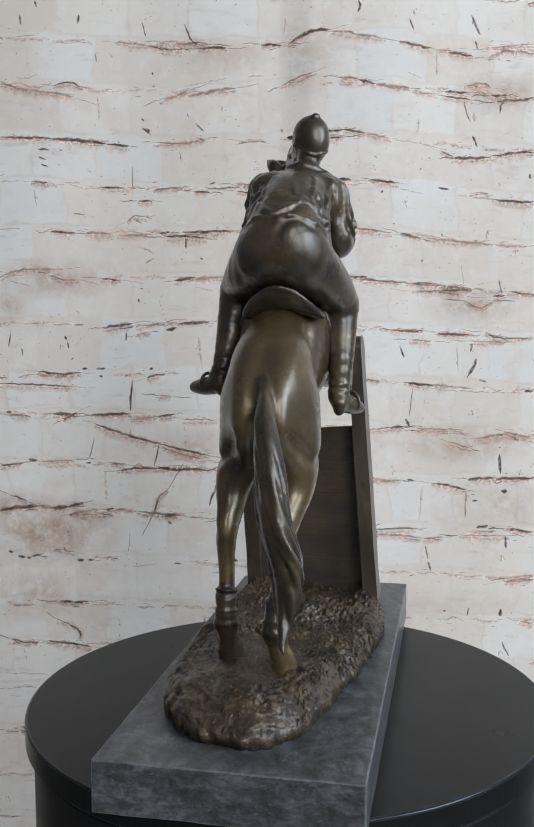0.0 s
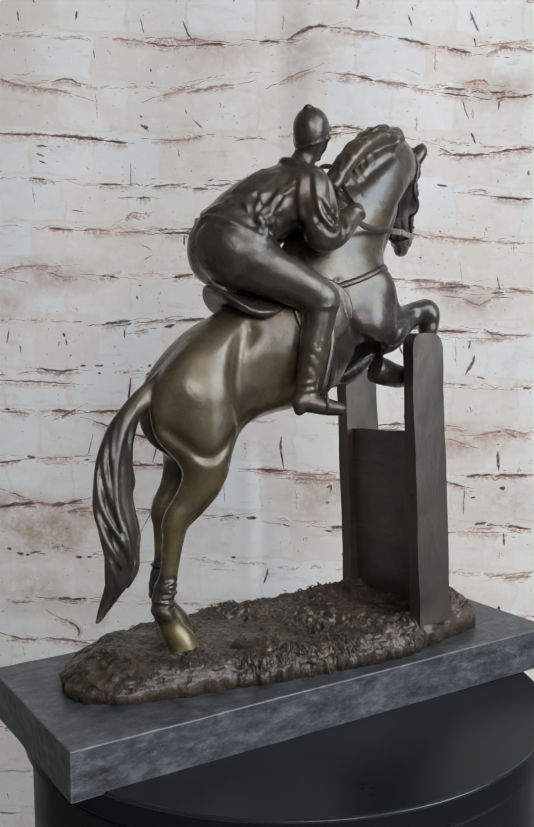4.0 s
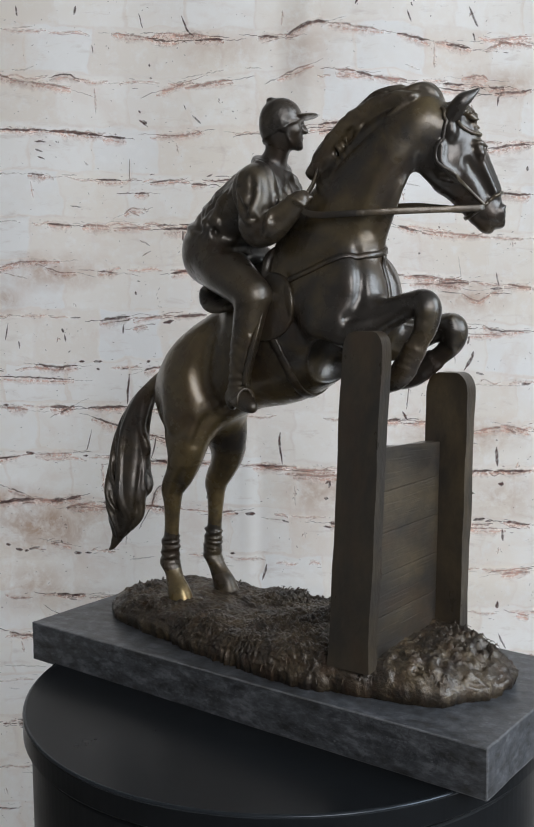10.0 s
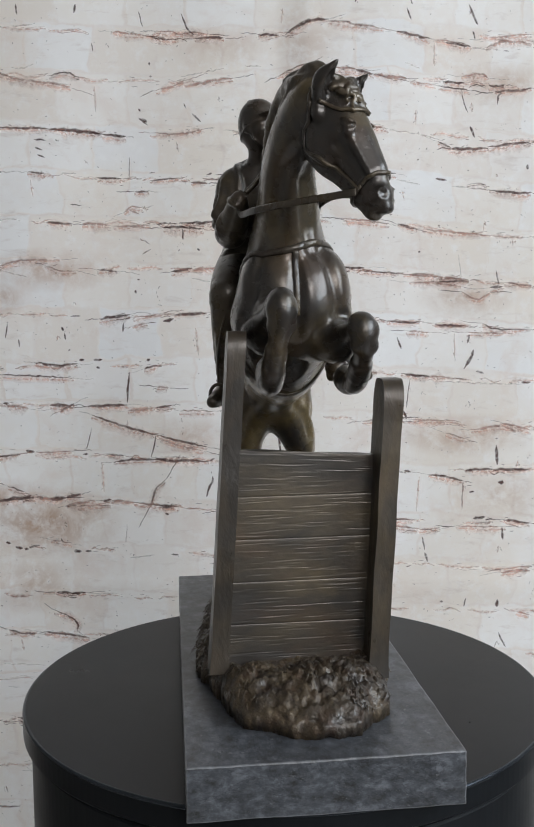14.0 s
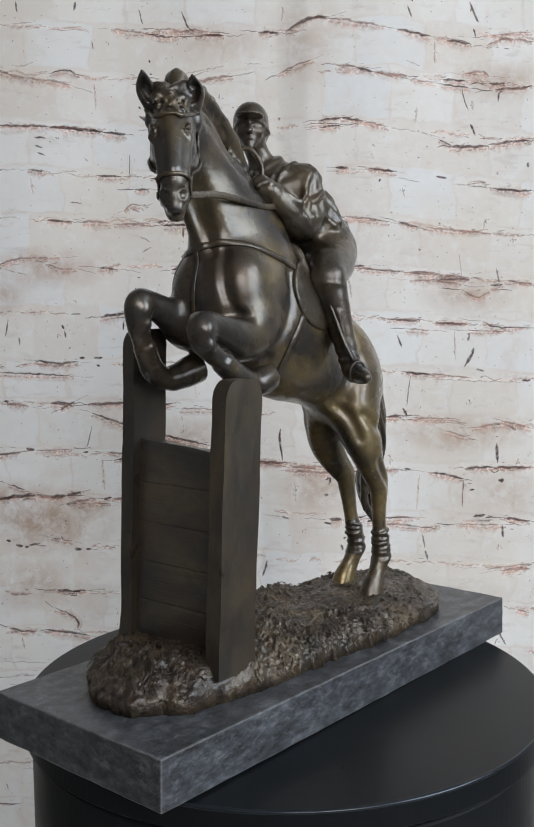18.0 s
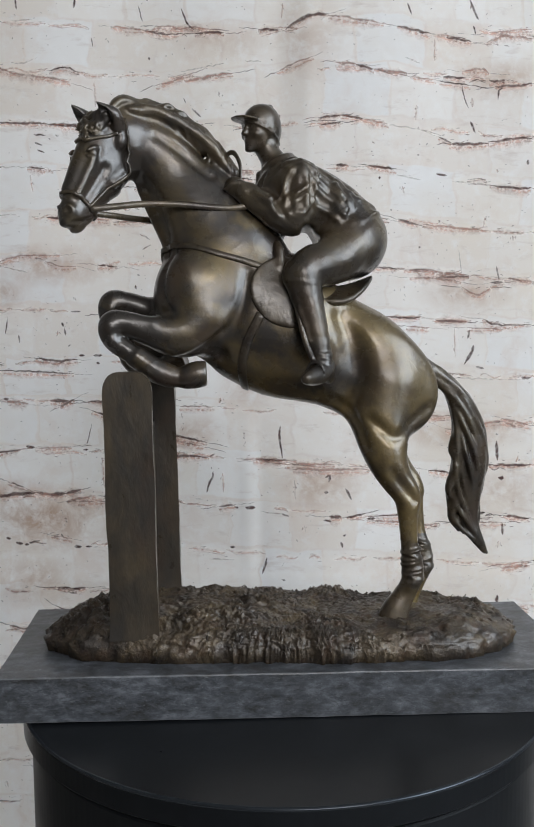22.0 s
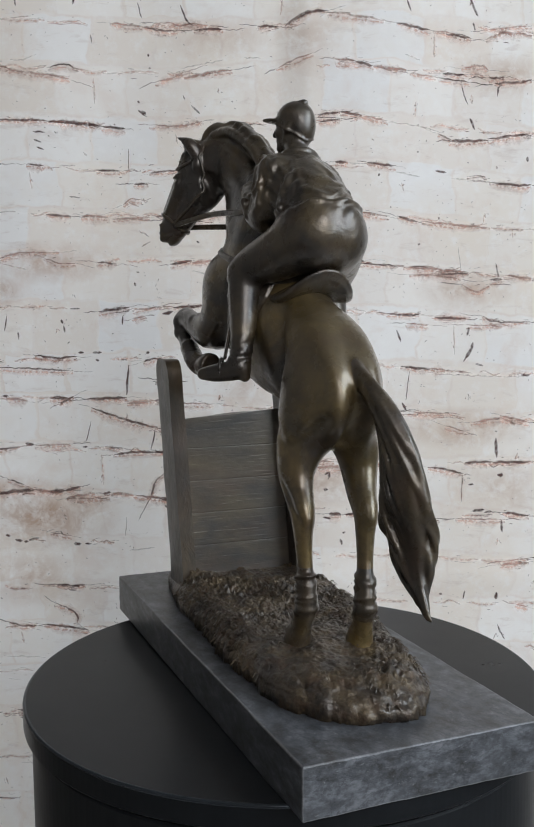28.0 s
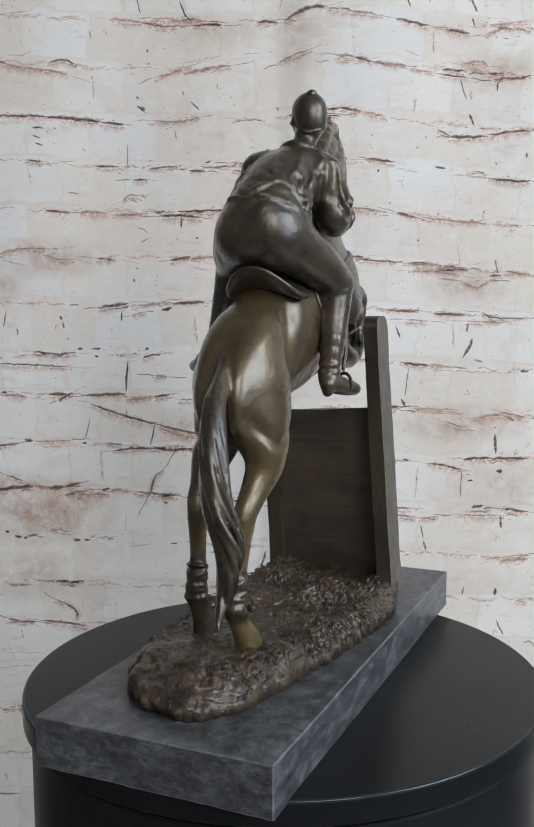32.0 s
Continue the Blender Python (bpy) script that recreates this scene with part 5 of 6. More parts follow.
    # tail: a bundle of twisted locks
    h.tube([(-76, -2, 176, 5.0), (-87, -4.5, 170, 5.0), (-98, -7, 159, 5.6), (-106, -10.5, 141, 8.0), (-108, -12.5, 120, 9.6), (-107, -17.5, 100, 9.2), (-109, -18, 84, 6.0), (-117, -18, 69, 2.6), (-121, -19.5, 64, 1.0)], 4, 5, 0.62)
    spine = spline([(-84, -4, 171, 2.2), (-98, -7, 159, 5.0), (-106, -10.5, 141, 7.6), (-108, -12.5, 120, 9.0), (-106.5, -18, 100, 9.0), (-108, -18, 84, 6.2), (-118, -18.5, 68, 1.0)], 4)
    cuts = (0, 3, 5, 1, 6, 4, 7, 0, 4, 2, 6, 3, 5)
    for i in range(22):
        rows = []
        for j, q in enumerate(spine):
            t = j / (len(spine) - 1)
            a = i * 2 * math.pi / 22 + 2.6 * t * t + 0.34 * math.sin(8 * t + i * 1.3)
            rr = q[3] * (1.04 + 0.16 * math.sin(6 * t + i * 1.7))
            rows.append((q[0] + rr * math.cos(a), q[1] + rr * (0.62 * math.sin(a) + 0.45 * math.cos(a) * min(1, 2 * t)), q[2] + 1.8 * math.sin(3 * t + i), 1.8 * (1 - 0.5 * t) + 0.25))
        rows = rows[:len(rows) - cuts[i % 13]]
        x, y, z, w = rows[-1]
        rows.append((x - 0.6, y, z - 2.6, 0.5))
        h.tube(rows, 0.8, 2)
    for a, b, e in (((-100, -9, 140), (-96.5, -8, 128), (-98, -7, 121)), ((-99, -8, 118), (-95, -8.5, 105), (-97.5, -12, 97)), ((-115, -14, 130), (-117.5, -17, 117), (-116, -19, 106)), ((-100, -11, 102), (-98, -14, 88), (-103, -17, 78)), ((-113, -21, 98), (-115, -22, 86), (-115, -21.5, 76))):
        h.tube([(*a, 2.6), (*b, 2.4), (*e, 0.7)], 1.6, 5)
    mesh = h.skin("horse", 2)
    finish("horse", mesh, [BRONZE, BRONZE_WORN, BRONZE_DARK], owner, "brown patinated bronze horse leaping, mane and tail flowing")
    for x, y, z, r in WRAPS:
        repaint(mesh, 2, (x, y, z), r + 2.2)
    repaint(mesh, 2, (-59, 19, 40), 11.0)
    repaint(mesh, 1, (-70.5, -10, 38), 11.0)
    full, h.d = h.d, bare
    regrade(mesh, 2, h, 0.5)
    h.d = full
    return h


SIDE_FOLDS = (
    ((-8, 15, 289), (-19, 18, 279), (-31, 18, 263), 0.75), ((-12, 18, 278), (-22, 20, 268), (-34, 19, 254), 1.1),
    ((-16, 20, 264), (-25, 21, 256), (-35, 20, 246), 0.95),
)


def build_rider(owner):
    r = Clay((-66, -56, 148), (52, 64, 326), 0.75)
    # seat and trunk
    r.tube([(-36, -4, 247, 20), (-26, -4, 258, 19.5), (-12, -5, 268, 18.5), (-2, -6.5, 274, 15)], 6, 5, 1.0)
    r.egg((-38, 2.2, 243), (17, 12.6, 18), (0.8, 0, 0.5), k=6)
    r.egg((-38, -11.2, 243), (17, 12.6, 18), (0.8, 0, 0.5), k=6)
    r.tube([(-6, 10, 277, 8.5), (0, -8, 279, 9.5), (4, -23, 276, 8.5)], 6, 5)
    r.egg((-1, -6.5, 272), (13, 21, 12), (0.8, 0, 0.5), k=8)
    r.egg((7, -6, 266), (9, 15, 13), (0.6, 0, 0.6), k=8)
    # neck and head
    r.tube([(1, -8, 282, 8.5), (6.5, -9, 291, 6.6), (11, -9.8, 299, 6.2)], 4, 4)
    face = np.array((0.79, 0.61, 0.0))
    ear = np.array((-0.61, 0.79, 0.0))
    c = np.array((11.5, -10.5, 307.5))
    r.egg(c + (0, 0, 2.0), (11.2, 9.6, 10.6), face, k=2)
    r.egg(c - face * 3.0 + (0, 0, -3.5), (8.2, 8.2, 9.0), face, k=3)
    r.egg(c + face * 3.5 + (0, 0, -4.0), (7.8, 6.9, 9.0), face, k=2.5)
    r.egg(c + face * 7.2 + (0, 0, -10.0), (3.6, 3.6, 3.4), face, k=3)
    r.tube([(*(c + face * 10.6 + (0, 0, 0.2)), 0.9), (*(c + face * 12.8 + (0, 0, -4.8)), 1.7)], 1.0, 3)
    r.egg(c + face * 10.8 + (0, 0, -8.2), (1.2, 1.9, 0.8), face, k=0.8)
    r.egg(c + face * 10.2 + (0, 0, -10.6), (1.2, 1.7, 0.8), face, k=0.8)
    r.egg(c + face * 9.2 + (0, 0, -12.8), (2.4, 2.6, 1.9), face, k=1.4)
    for s in (1, -1):
        r.egg(c + face * 11.0 + ear * s * 3.3 + (0, 0, -1.6), (1.8, 2.2, 1.3), face, k=1.2, remove=True)
        r.egg(c + face * 9.0 + ear * s * 3.2 + (0, 0, -1.8), (1.4, 1.5, 1.0), face, k=0.6)
        r.egg(c + face * 7.6 + ear * s * 4.9 + (0, 0, -5.0), (2.6, 2.2, 2.2), face, k=2)
        r.egg(c + ear * s * 8.6 + face * 0.5 + (0, 0, -3.0), (2.4, 1.6, 3.6), face + np.array((0, 0, 0.4)), k=0.8)
        r.tube([(*(c + ear * s * 8.4 + face * 1.5 + (0, 0, -1)), 0.6), (*(c + ear * s * 7.0 + face * 3.5 + (0, 0, -9)), 0.6), (*(c + ear * s * 1.5 + face * 6.5 + (0, 0, -13.2)), 0.6)], 0.8, 4)
    # cap: rim line, brim and button
    edge = r.cling([c + face * 13 * math.cos(t) + ear * 11 * math.sin(t) + np.array((0, 0, 1.5 - 6.2 * (1 - math.cos(t)))) for t in np.linspace(0, 2 * math.pi, 17)], 0.4, 3)
    r.tube([(*q, 0.55) for q in edge], 0.7, 1)
    r.egg(c + face * 11.8 + (0, 0, 2.6), (8.2, 8.2, 1.25), face + np.array((0, 0, 0.10)), k=0.8)
    r.egg(c + face * -5.0 + (0, 0, 11.4), (2.6, 2.6, 1.7), k=1.0)
    # arms
    r.tube([(3, -21, 276.5, 8.6), (5.5, -25, 263, 9.2), (6.5, -26, 252, 8.8), (14, -25.5, 252, 8.2), (22, -24.5, 257, 6.8), (27, -23.6, 261, 5.4)], 5, 5)
    r.tube([(26, -23.8, 260.3, 6.2), (28, -23.6, 262, 5.8)], 1.2, 2)
    r.egg((31.5, -23, 264.5), (5.4, 4.6, 5.4), (0.8, 0.1, 0.4), k=2)
    r.tube([(28, -27.5, 266, 1.5), (33, -27.5, 264, 1.5), (35.5, -25, 262, 1.4)], 1, 3)
    r.tube([(33.5, -22, 268.5, 1.5), (36.5, -20, 266, 1.4)], 1, 3)
    r.tube([(-8, 9, 278, 8.8), (-6.5, 12, 266, 9.4), (-4.5, 13, 255, 8.8), (4, 13.5, 257, 8.2), (14, 13.5, 263.5, 6.8), (20, 12, 268, 5.6)], 5, 5)
    r.tube([(20, 12, 268, 6.2), (22, 11.6, 269.2, 5.8)], 1.2, 2)
    r.egg((27, 9.6, 272.5), (5.6, 4.6, 5.4), (0.8, -0.2, 0.5), k=2)
    r.tube([(24, 14, 274, 1.5), (29, 14, 273, 1.5), (32, 12, 271, 1.4)], 1, 3)
    r.tube([(-3, 4, 268, 8), (8, -8, 262, 6)], 5, 3)
    # creases of the jacket
    for a, bow, b, m in (
            ((-17.5, 14, 286), (-19.5, 17, 278), (-13.5, 18, 266), 1.5), ((-24, 14, 281), (-31, 17, 269), (-26, 18, 257), 1.7), ((-36, 13, 272), (-36.5, 17, 261), (-23, 18, 253), 1.7),
            ((-29, 13, 277), (-34, 17, 265), (-29, 18, 254), 1.2), ((-13, 20, 262), (-8, 22, 256), (0, 22, 257), 1.4), ((-12, 20, 272), (-4, 22, 266), (4, 21, 265), 1.4), ((-2, 19, 280), (2, 21, 272), (1, 22, 262), 1.3), ((4, 21, 256), (8, 21, 262), (9, 19, 269), 1.2), ((9, 4, 280), (15, 5, 271), (12, 9, 262), 1.1), ((15, -9, 274), (17, -4, 267), (13, 2, 261), 1.1), ((2, 20, 270), (9, 20, 264), (16, 18, 268), 0.9), ((-9, 18, 284), (-12, 21, 272), (-11, 22, 262), 1.2),
            ((-17, -24, 274), (-24, -25, 261), (-20, -25, 251), 1.5), ((-36, -20, 266), (-31, -24, 256), (-24, -25, 246), 1.6), ((-27, -22, 272), (-31, -24, 263), (-27, -25, 252), 1.3),
            ((-6, -26, 281), (-8, -27, 270), (-7, -27, 259), 1.3), ((2, -34, 270), (8, -35, 262), (14, -33, 257), 1.4), ((1, -33, 262), (8, -35, 254), (18, -33, 254), 1.4), ((10, -30, 278), (12, -33, 268), (9, -35, 258), 1.3), ((16, -33, 248), (19, -33, 255), (18, -30, 262), 1.2), ((0, -30, 280), (-2, -34, 268), (0, -35, 258), 1.2),
            ((-18, -8, 287), (-28, -7, 280), (-36, -9, 272), 0.6), ((-16, -17, 284), (-24, -18, 278), (-33, -17, 271), 0.8), ((-20, 5, 285), (-28, 7, 279), (-36, 8, 270), 0.6), ((-40, -12, 266), (-46, -8, 262), (-49, -3, 260), 0.8), ((-40, 8, 266), (-46, 4, 262), (-49, 0, 260), 0.8), *SIDE_FOLDS, *[tuple((x, -10 - y, z - 3) for x, y, z in f[:3]) + (f[3],) for f in SIDE_FOLDS]):
        line = r.cling([a, bow, b], 0.1, 5)
        r.tube([(*q, 1.0 * m * (0.15 + 0.75 * math.sin(math.pi * i / (len(line) - 1)))) for i, q in enumerate(line)], 3.2, 1)
        under = r.cling([[p + d for p, d in zip(v, (-3.2, 0, -0.6))] for v in (a, bow, b)], 0.3, 5)
        r.tube([(*q, 0.55 * m * math.sin(math.pi * (i + 0.5) / len(under))) for i, q in enumerate(under)], 3.0, 1, remove=True)
    # jacket hem over the breeches, and the collar
    hem = r.cling([(-20, -30, 244), (-34, -29, 250), (-47, -20, 258), (-54, -4, 260), (-48, 12, 259), (-36, 21, 252), (-22, 22, 246)], 0.3, 6)
    r.tube([(q[0], q[1], q[2] + 0.5 * math.sin(i * 0.9), (0.8 + 0.4 * math.sin(i * 1.3) ** 2) * min(1, 0.2 + i / 6, 0.2 + (len(hem) - 1 - i) / 6)) for i, q in enumerate(hem)], 1.4, 1)
    r.tube([(12, -8, 280, 1.6), (8, -16, 284, 2.0), (0, -17.5, 288, 2.2), (-4.5, -9, 291, 2.2), (0, 0, 289.5, 2.2), (8, -1, 285.5, 2.0), (13, -7, 280, 1.6)], 1.4, 4)
    for a, bow, b in (((11, -9, 281), (15, -10, 273), (17, -10, 262)), ((12, -6, 281), (16, -2, 273), (15, 3, 264)), ((4, -20, 284), (9, -22, 276), (12, -21, 266))):
        line = r.cling([a, bow, b], 0.1, 5)
        r.tube([(*q, 1.1) for q in line], 1.2, 1)
    for seam in ([(-6, 7, 292), (6, 9, 285), (13, 9, 275), (11, 12, 264)], [(1, -21, 289), (9, -22, 282), (14, -20, 272), (13, -22, 263)]):
        line = r.cling(seam, 0.2, 5)
        r.tube([(*q, 1.0) for q in line], 0.9, 1)
        under = r.cling([(x + 1.5, y - 2.6 if y > 0 else y + 2.6, z) for x, y, z in seam], 0.2, 5)
        r.tube([(*q, 0.8) for q in under], 0.9, 1, remove=True)
    for a, bow, b, m in (((-24, -30, 236), (-18, -31, 230), (-12, -32, 222), 0.9), ((-34, 22, 242), (-26, 24, 236), (-20, 25, 228), 0.9)):
        line = r.cling([a, bow, b], 0.1, 5)
        r.tube([(*q, abs(m) * 1.3 * math.sin(math.pi * (i + 0.5) / len(line))) for i, q in enumerate(line)], 2.4, 1, remove=m < 0)
    # thighs, boots and feet
    r.tube([(-36, -12, 241, 16), (-20, -20, 232, 13.5), (-4, -26, 223.5, 11), (4.5, -28, 218, 9.8)], 5, 5)
    r.tube([(5, -28.5, 217, 9.4), (2, -29, 204, 8.4), (-2, -29.3, 188, 7.0), (-5, -29, 174, 5.6), (-6, -28.5, 168, 5.6)], 2.5, 5)
    r.tube([(-36, 6, 241, 16), (-25, 15, 234, 13.5), (-13, 22.5, 229, 11), (-7.5, 26, 225, 9.8)], 5, 5)
    r.tube([(-7.5, 26.5, 224, 9.4), (-10, 28.5, 213, 8.2), (-14, 30.5, 197, 6.8), (-17, 33, 183, 5.6), (-17.5, 34.5, 177, 5.6)], 2.5, 5)
    r.tube([(-10, -29.5, 164.5, 4.2), (-4, -31, 164, 5.2), (4, -35, 161.8, 4.6), (10, -38, 160.5, 3.4)], 3, 4)
    r.tube([(-10, -29.5, 160.5, 3.0), (-9, -29.8, 165, 3.6)], 1.5, 2)
    r.tube([(-20, 33.5, 175, 4.2), (-17, 37, 174, 5.2), (-12, 45, 172.6, 4.6), (-8, 51, 172, 3.2)], 3, 4)
    r.tube([(-21, 32.5, 171, 3.0), (-20, 33.3, 175, 3.6)], 1.5, 2)
    for x, y, z, q, w in ((4.5, -28.6, 214, 9.7, 1.3), (-7.5, 27, 221, 9.7, 1.3), (-5, -29, 175, 6.2, 1.3), (-5.5, -28.8, 171, 6.4, 1.3), (-16.8, 33, 184, 6.2, 1.3), (-17.2, 33.8, 180, 6.4, 1.3)):
        r.egg((x, y, z), (q, q, w), (1, 0, 0.12), k=1.2)
    for a, b in (((8, -36, 196), (4, -36, 180)), ((-4, 36, 206), (-9, 37, 190))):
        line = r.cling([a, b], 0.2, 5)
        r.tube([(*q, 1.0) for q in line], 2, 1)
    # rumpled cloth: warped folds over jacket and sleeves, weaker ones on the breeches
    cut, (X, Y, Z) = r.region((-64, -54, 160), (40, 60, 292), 0)
    lift = np.clip((Z - 247) / 8, 0, 1) * np.clip((290 - Z - 0.35 * np.abs(X)) / 6, 0, 1) * np.clip((27 - X) / 5, 0, 1)
    bend = 2.2 * np.sin(0.11 * X + 0.16 * Y + 0.7) + 1.7 * np.sin(0.13 * Z - 0.12 * Y + 2.0)
    fold = np.abs(np.sin(0.16 * X + 0.03 * Y + 0.20 * Z + 0.6 * bend)) + 0.6 * np.abs(np.sin(0.26 * Z - 0.10 * X + 0.12 * Y + 0.8 * bend))
    legs = np.clip((Z - 205) / 6, 0, 1) * np.clip((247 - Z) / 8, 0, 1)
    low = np.clip((206 - Z) / 6, 0, 1) * np.clip((Z - 172) / 6, 0, 1)
    ripple = np.abs(np.sin(0.42 * Z + 0.2 * X + 1.5 * np.sin(0.15 * Y + 0.2 * X)))
    r.d[cut] += (0.55 * lift * (0.75 - fold) + 0.16 * legs * (0.75 - fold) + 0.45 * low * np.clip((200 - Z) / 10, 0.2, 1) * (0.6 - ripple)).astype(np.float32)
    # the open space between elbow, lap and jacket
    for x, z in ((-11.5, 247), (-14, 243.5)):
        r.tube([(x + 0.5, -44, z + 0.8, 3.7), (x, -20, z, 3.5), (x - 0.6, 0, z + 0.6, 3.5), (x + 0.4, 32, z + 1.8, 3.7)], 1.5, 3, remove=True)
    mesh = r.skin("rider", 2)
    finish("rider", mesh, [BRONZE_DARK, BRONZE_WORN], owner, "dark bronze jockey statue in cap, jacket and boots, crouching forward")
    return r


def build_tack(owner, h, r):
    dark = BRONZE_DARK
    # saddle: raised seat, cantle and flaps
    s = Clay((-58.4, -40.4, 185.6), (34, 44, 246), 0.8)
    s.tube([(-24, -1, 214, 7), (-12, 0, 224, 10), (2, 0, 232, 8)], 5, 5, 1.7)
    cut, (X, Y, Z) = s.region(s.low, s.low + (s.count - 1) * s.step, 0)
    yy = (Y + 2.5) / 21
    rise = np.clip((-27 - X) / 19, 0, 1.2)
    top = 219.5 + 5.0 * rise ** 1.6 - (7.5 + 1.5 * rise) * yy ** 2
    reach = np.sqrt(((X + 26.5) / 21.5) ** 2 + yy ** 2)
    depth = 1.4 + 5.5 * np.sqrt(np.clip(1 - reach ** 2, 0, 1))
    shell = np.maximum(np.maximum(Z - top, top - depth - Z), (reach - 1) * 14)
    s.blend(cut, (shell - 0.6).astype(np.float32), 2.0)
    body = h.d[tuple(slice(int(round((a - b) / s.step)), int(round((a - b) / s.step)) + n) for a, b, n in zip(s.low, h.low, s.count))]
    grown = np.maximum(body - 2.2, -body - 3.0)

    def flap(at, radii):
        lean = np.array((0.8, 0.5))
        u = (X - at[0]) * lean[0] + (Z - at[2]) * lean[1]
        v = -(X - at[0]) * lean[1] + (Z - at[2]) * lean[0]
        oval = (np.sqrt((u / radii[0]) ** 2 + (v / radii[1]) ** 2) - 1) * min(radii) + 0 * Y
        half = -Y if at[1] > 0 else Y
        s.blend(cut, np.maximum(np.maximum(grown, oval), half + 12).astype(np.float32), 1.5)

    flap((0, 30, 216), (19, 17))
    flap((10, -30, 212), (17, 17))
    s.tube([(3, 19, 229, 2.6), (4, 14.5, 239, 2.8), (6, 6, 243, 2.8), (6, -4, 243, 2.8), (5, -14, 238, 2.8), (5, -19, 228, 2.6)], 2, 5)
    finish("saddle", s.skin("saddle", 2), dark, owner, "dark bronze saddle with rounded flaps")

    def band(name, points, width, label, lift=0.45, n=7):
        p = h.cling(points, lift, n)
        v, f = strap(p, width, 1.1, normals_on(h, p))
        finish(name, from_arrays(name, v, f), dark, owner, label, smooth=True)

    band("breast_strap", [(2, 32, 230), (25, 30, 236), (45, 24, 240.5), (62, 12, 241), (69, 1, 238), (62, -11, 236), (45, -22, 232.5), (22, -29, 227), (7, -29, 225)], 3.6, "bronze breast strap round the horse")
    band("breast_strap", [(70, 1, 237), (72, 1, 228), (71, 1, 218), (66, 1, 206)], 3.2, "bronze strap down the chest")
    band("girth", [(14, 30, 205), (21, 29, 190), (25, 22, 174), (23, 8, 164), (22, -8, 164), (22, -22, 172), (18, -29, 186), (12, -30, 200)], 5.0, "bronze girth under the belly")
    # bridle
    ax, up = np.array((0.707, 0.707, 0)), np.array((0, 0, 1.0))
    side = np.array((0.707, -0.707, 0))

    def ring(name, centre, along, across, label, width=1.8, spread=11, start=0.0, stop=2 * math.pi):
        e = np.array(along, float)
        e /= np.linalg.norm(e)
        w = np.cross(e, across)
        pts = [np.array(centre) + spread * (np.array(across) * math.cos(t) + w * math.sin(t)) for t in np.linspace(start, stop, 13)]
        p = h.cling(pts, 0.6, 3)
        v, f = strap(p, width, 1.1, normals_on(h, p))
        finish(name, from_arrays(name, v, f), dark, owner, label, smooth=True)

    ring("noseband", (107, 28.5, 260.5), (6, 6.5, -11), side, "bronze noseband of the bridle", 2.0, 9)
    ring("browband", (96, 16, 297), (2, 2, 10), side, "bronze browband of the bridle", 1.9, 14, 0.1, math.pi - 0.1)
    for q in (1, -1):
        pts = [np.array(p) + side * q * d for p, d in (((90, 11, 305), 8), ((92, 14, 298), 10), ((88, 10.5, 282), 10), ((96.5, 19, 270), 10), ((106, 28, 258.5), 8.5))]
        p = h.cling(pts, 0.6, 6)
        v, f = strap(p, 1.9, 1.2, normals_on(h, p))
        finish("cheek_strap", from_arrays("cheek_strap", v, f), dark, owner, "bronze cheek strap of the bridle", smooth=True)
    # reins
    bit_r = np.array((106.0, 27.0, 258)) + side * 7.2
    bit_l = np.array((106.0, 27.0, 258)) - side * 7.2
    runs = (
        [bit_r, (96, 10, 257.6), (80, -5, 257), (60, -18, 256.4), (44, -22, 256.5), (35, -23.5, 258.5), (31, -24, 263)],
        [bit_l, (87, 27.5, 260), (72, 21.5, 262), (56, 18.5, 262), (42, 17, 261), (30, 15.5, 260.5), (18, 14, 262)],
    )
    for run in runs:
        p = spline([tuple(q) for q in run], 6)
        v, f = strap(p, 3.4, 0.9)
        finish("rein", from_arrays("rein", v, f), dark, owner, "flat bronze rein", smooth=True)
    loop = spline([(24, 8, 275), (24, 7, 284), (27, 3, 291), (31, -2, 291), (33, -8, 283), (34, -14, 274), (34, -20, 268)], 6)
    v, f = strap(loop, 2.8, 1.3, np.tile((1.0, 0.3, 0), (len(loop), 1)))
    finish("rein", from_arrays("rein", v, f), dark, owner, "loop of the bronze reins", smooth=True)
    # stirrups and their leathers
    for p, heel in (([(-2, 27, 222), (-4.5, 32, 208), (-8, 36.5, 192), (-12.5, 40.5, 180)], (-13, 42.5, 172.5)), ([(11, -29, 211), (9, -33, 196), (5, -34.5, 182), (2, -34, 171)], (3, -34.5, 162))):
        q = spline(p, 5)
        v, f = strap(q, 3.0, 1.4)
        finish("stirrup_leather", from_arrays("stirrup_leather", v, f), dark, owner, "bronze stirrup strap", smooth=True)
        out = []
        foot = np.array((8, -3, 0)) / 8.5 if heel[1] < 0 else np.array((6, 9, 0)) / 10.8
        cross = np.array((-foot[1], foot[0], 0))
        for t in np.linspace(0, 2 * math.pi, 21):
            out.append(np.array(heel) + (0, 0, 1.5) + cross * 4.8 * math.cos(t) + np.array((0, 0, 6.0 if math.sin(t) > 0 else 4.8)) * math.sin(t))
        v, f = strap(np.array(out), 1.9, 1.2, np.tile(foot, (len(out), 1)))
        finish("stirrup", from_arrays("stirrup", v, f), dark, owner, "bronze stirrup iron", smooth=True)


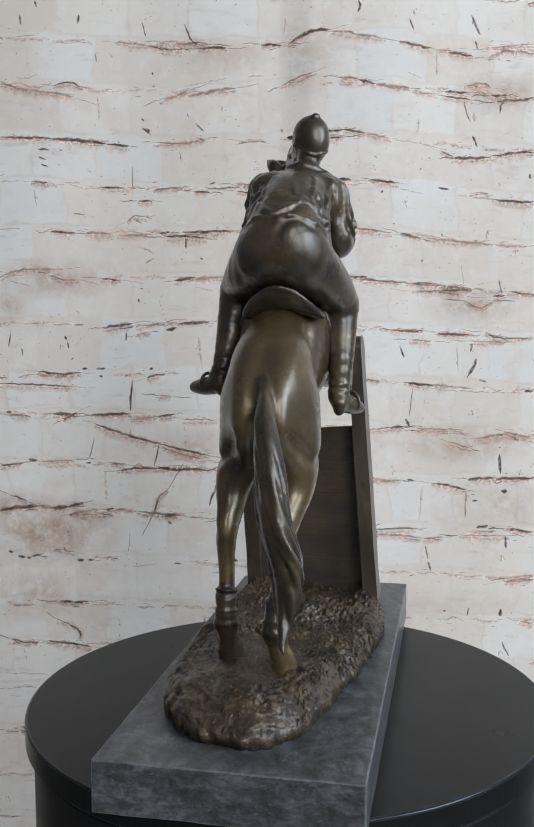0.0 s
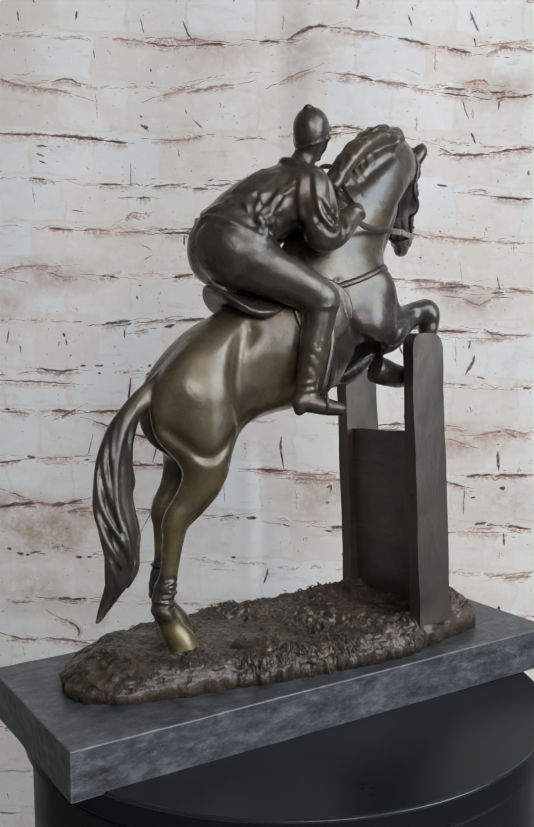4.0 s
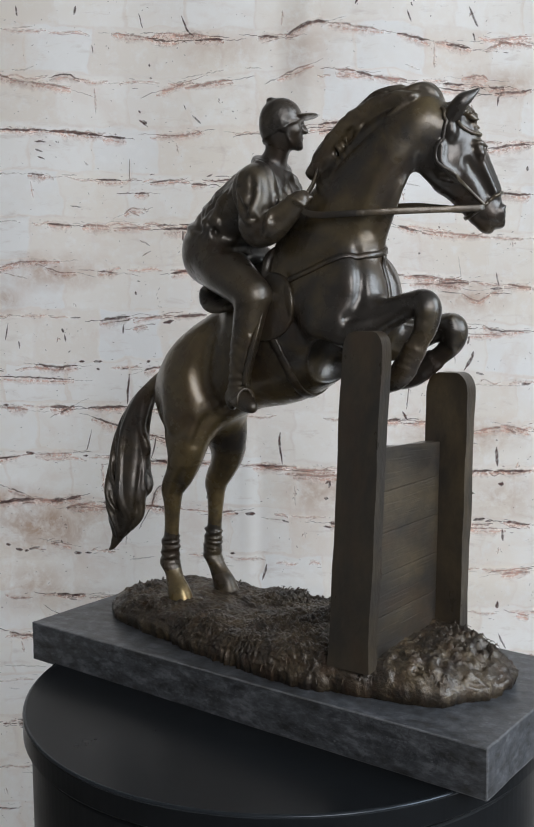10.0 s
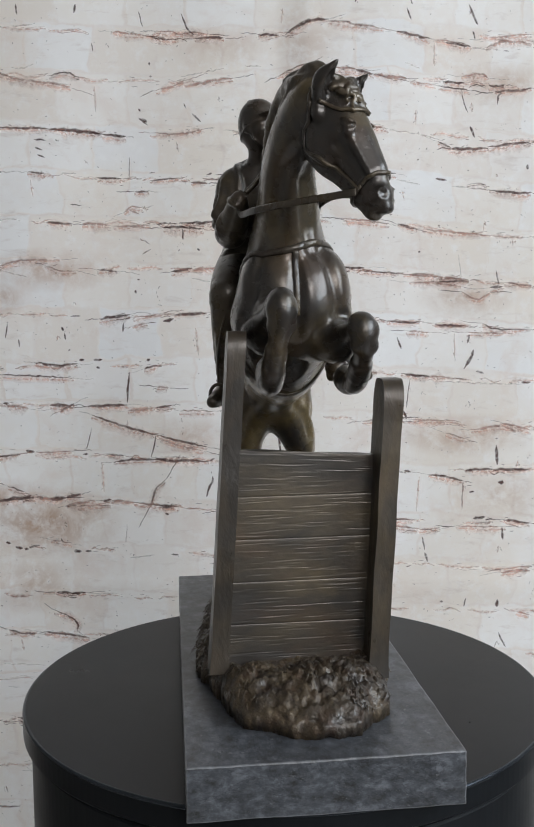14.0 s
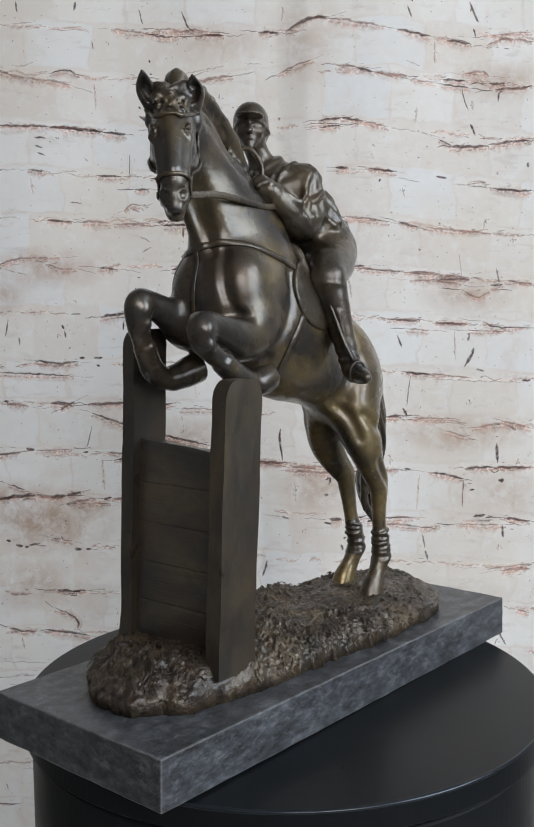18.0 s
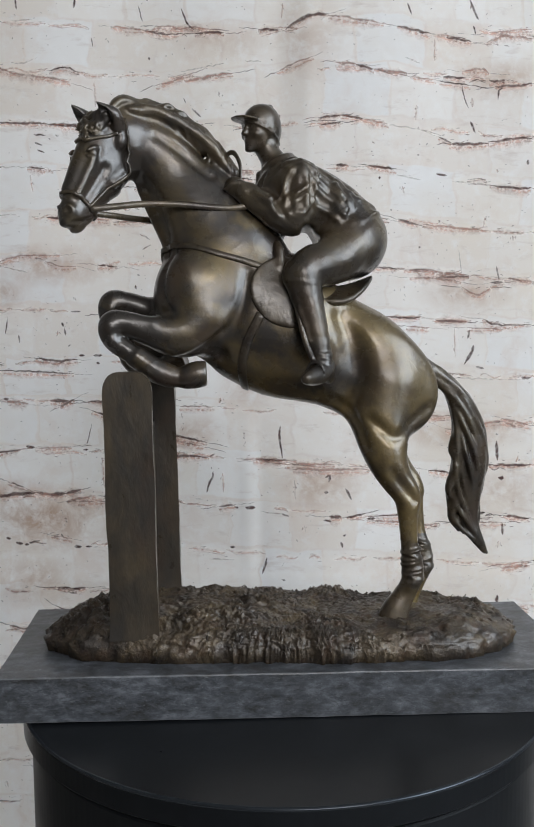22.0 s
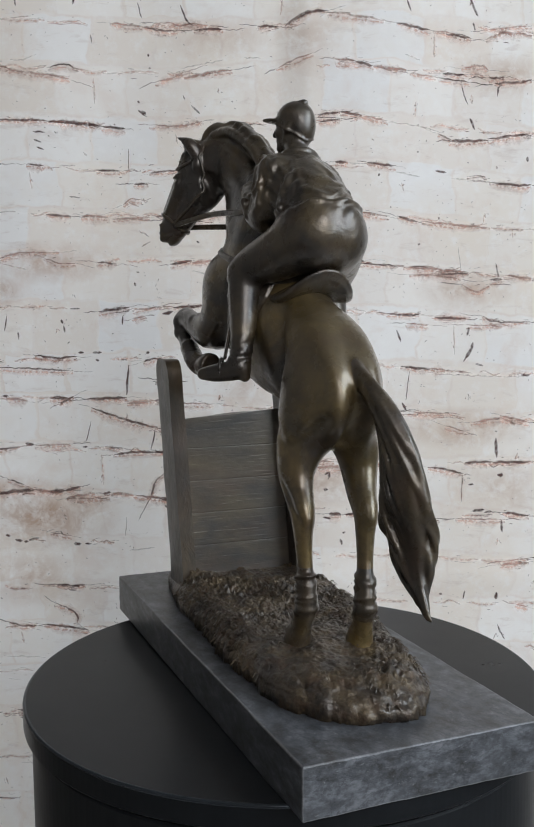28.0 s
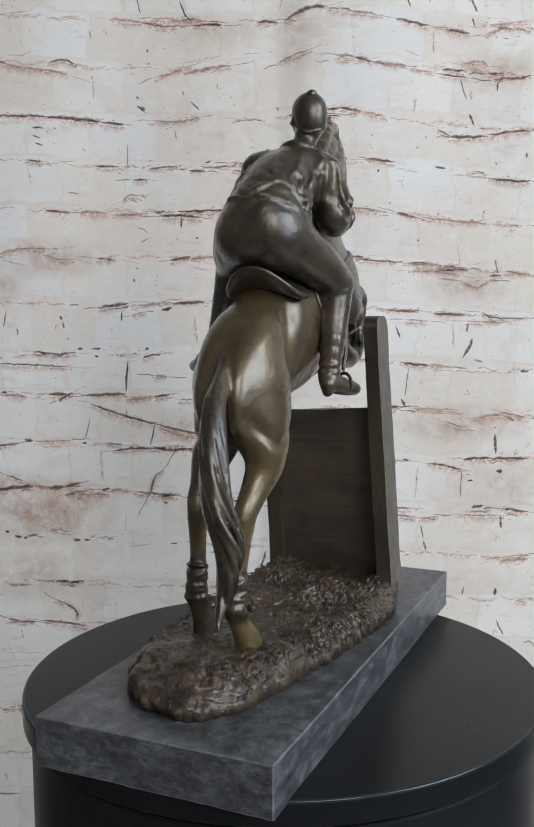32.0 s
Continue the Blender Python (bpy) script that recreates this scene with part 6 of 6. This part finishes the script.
def build_sculpture():
    piece = thing("sculpture", "bronze horse and jockey leaping a fence on dark marble", "sculpture")
    build_slab(piece)
    build_earth(piece)
    build_tufts(piece)
    build_post(piece, (71.5, -41.0, 36), (74.5, -28.8, 199), 22.5, 8.5, BRONZE_WOOD)
    build_post(piece, (81.5, 33.5, 34), (82.5, 42.5, 175.5), 24.5, 9.0, BRONZE_WOOD)
    build_panel(piece)
    h = build_horse(piece)
    r = build_rider(piece)
    build_tack(piece, h, r)
    return piece


build_room()
build_table()
build_cloth()
turntable, platter = build_turntable()
sculpture = build_sculpture()


def motions():
    """The plate turns steadily, a little over one full turn, and carries the sculpture."""
    times = [float(t) for t in range(0, 33, 2)]
    walk(sculpture, [(t, pose(0, 0, 0.0, 0.52, -0.31, heading(t))) for t in times])
    walk(platter, [(t, pose(0, 0, 0, 0, 0, heading(t))) for t in times])


def heading(t):
    return 79.62 - 11.647 * t


motions()
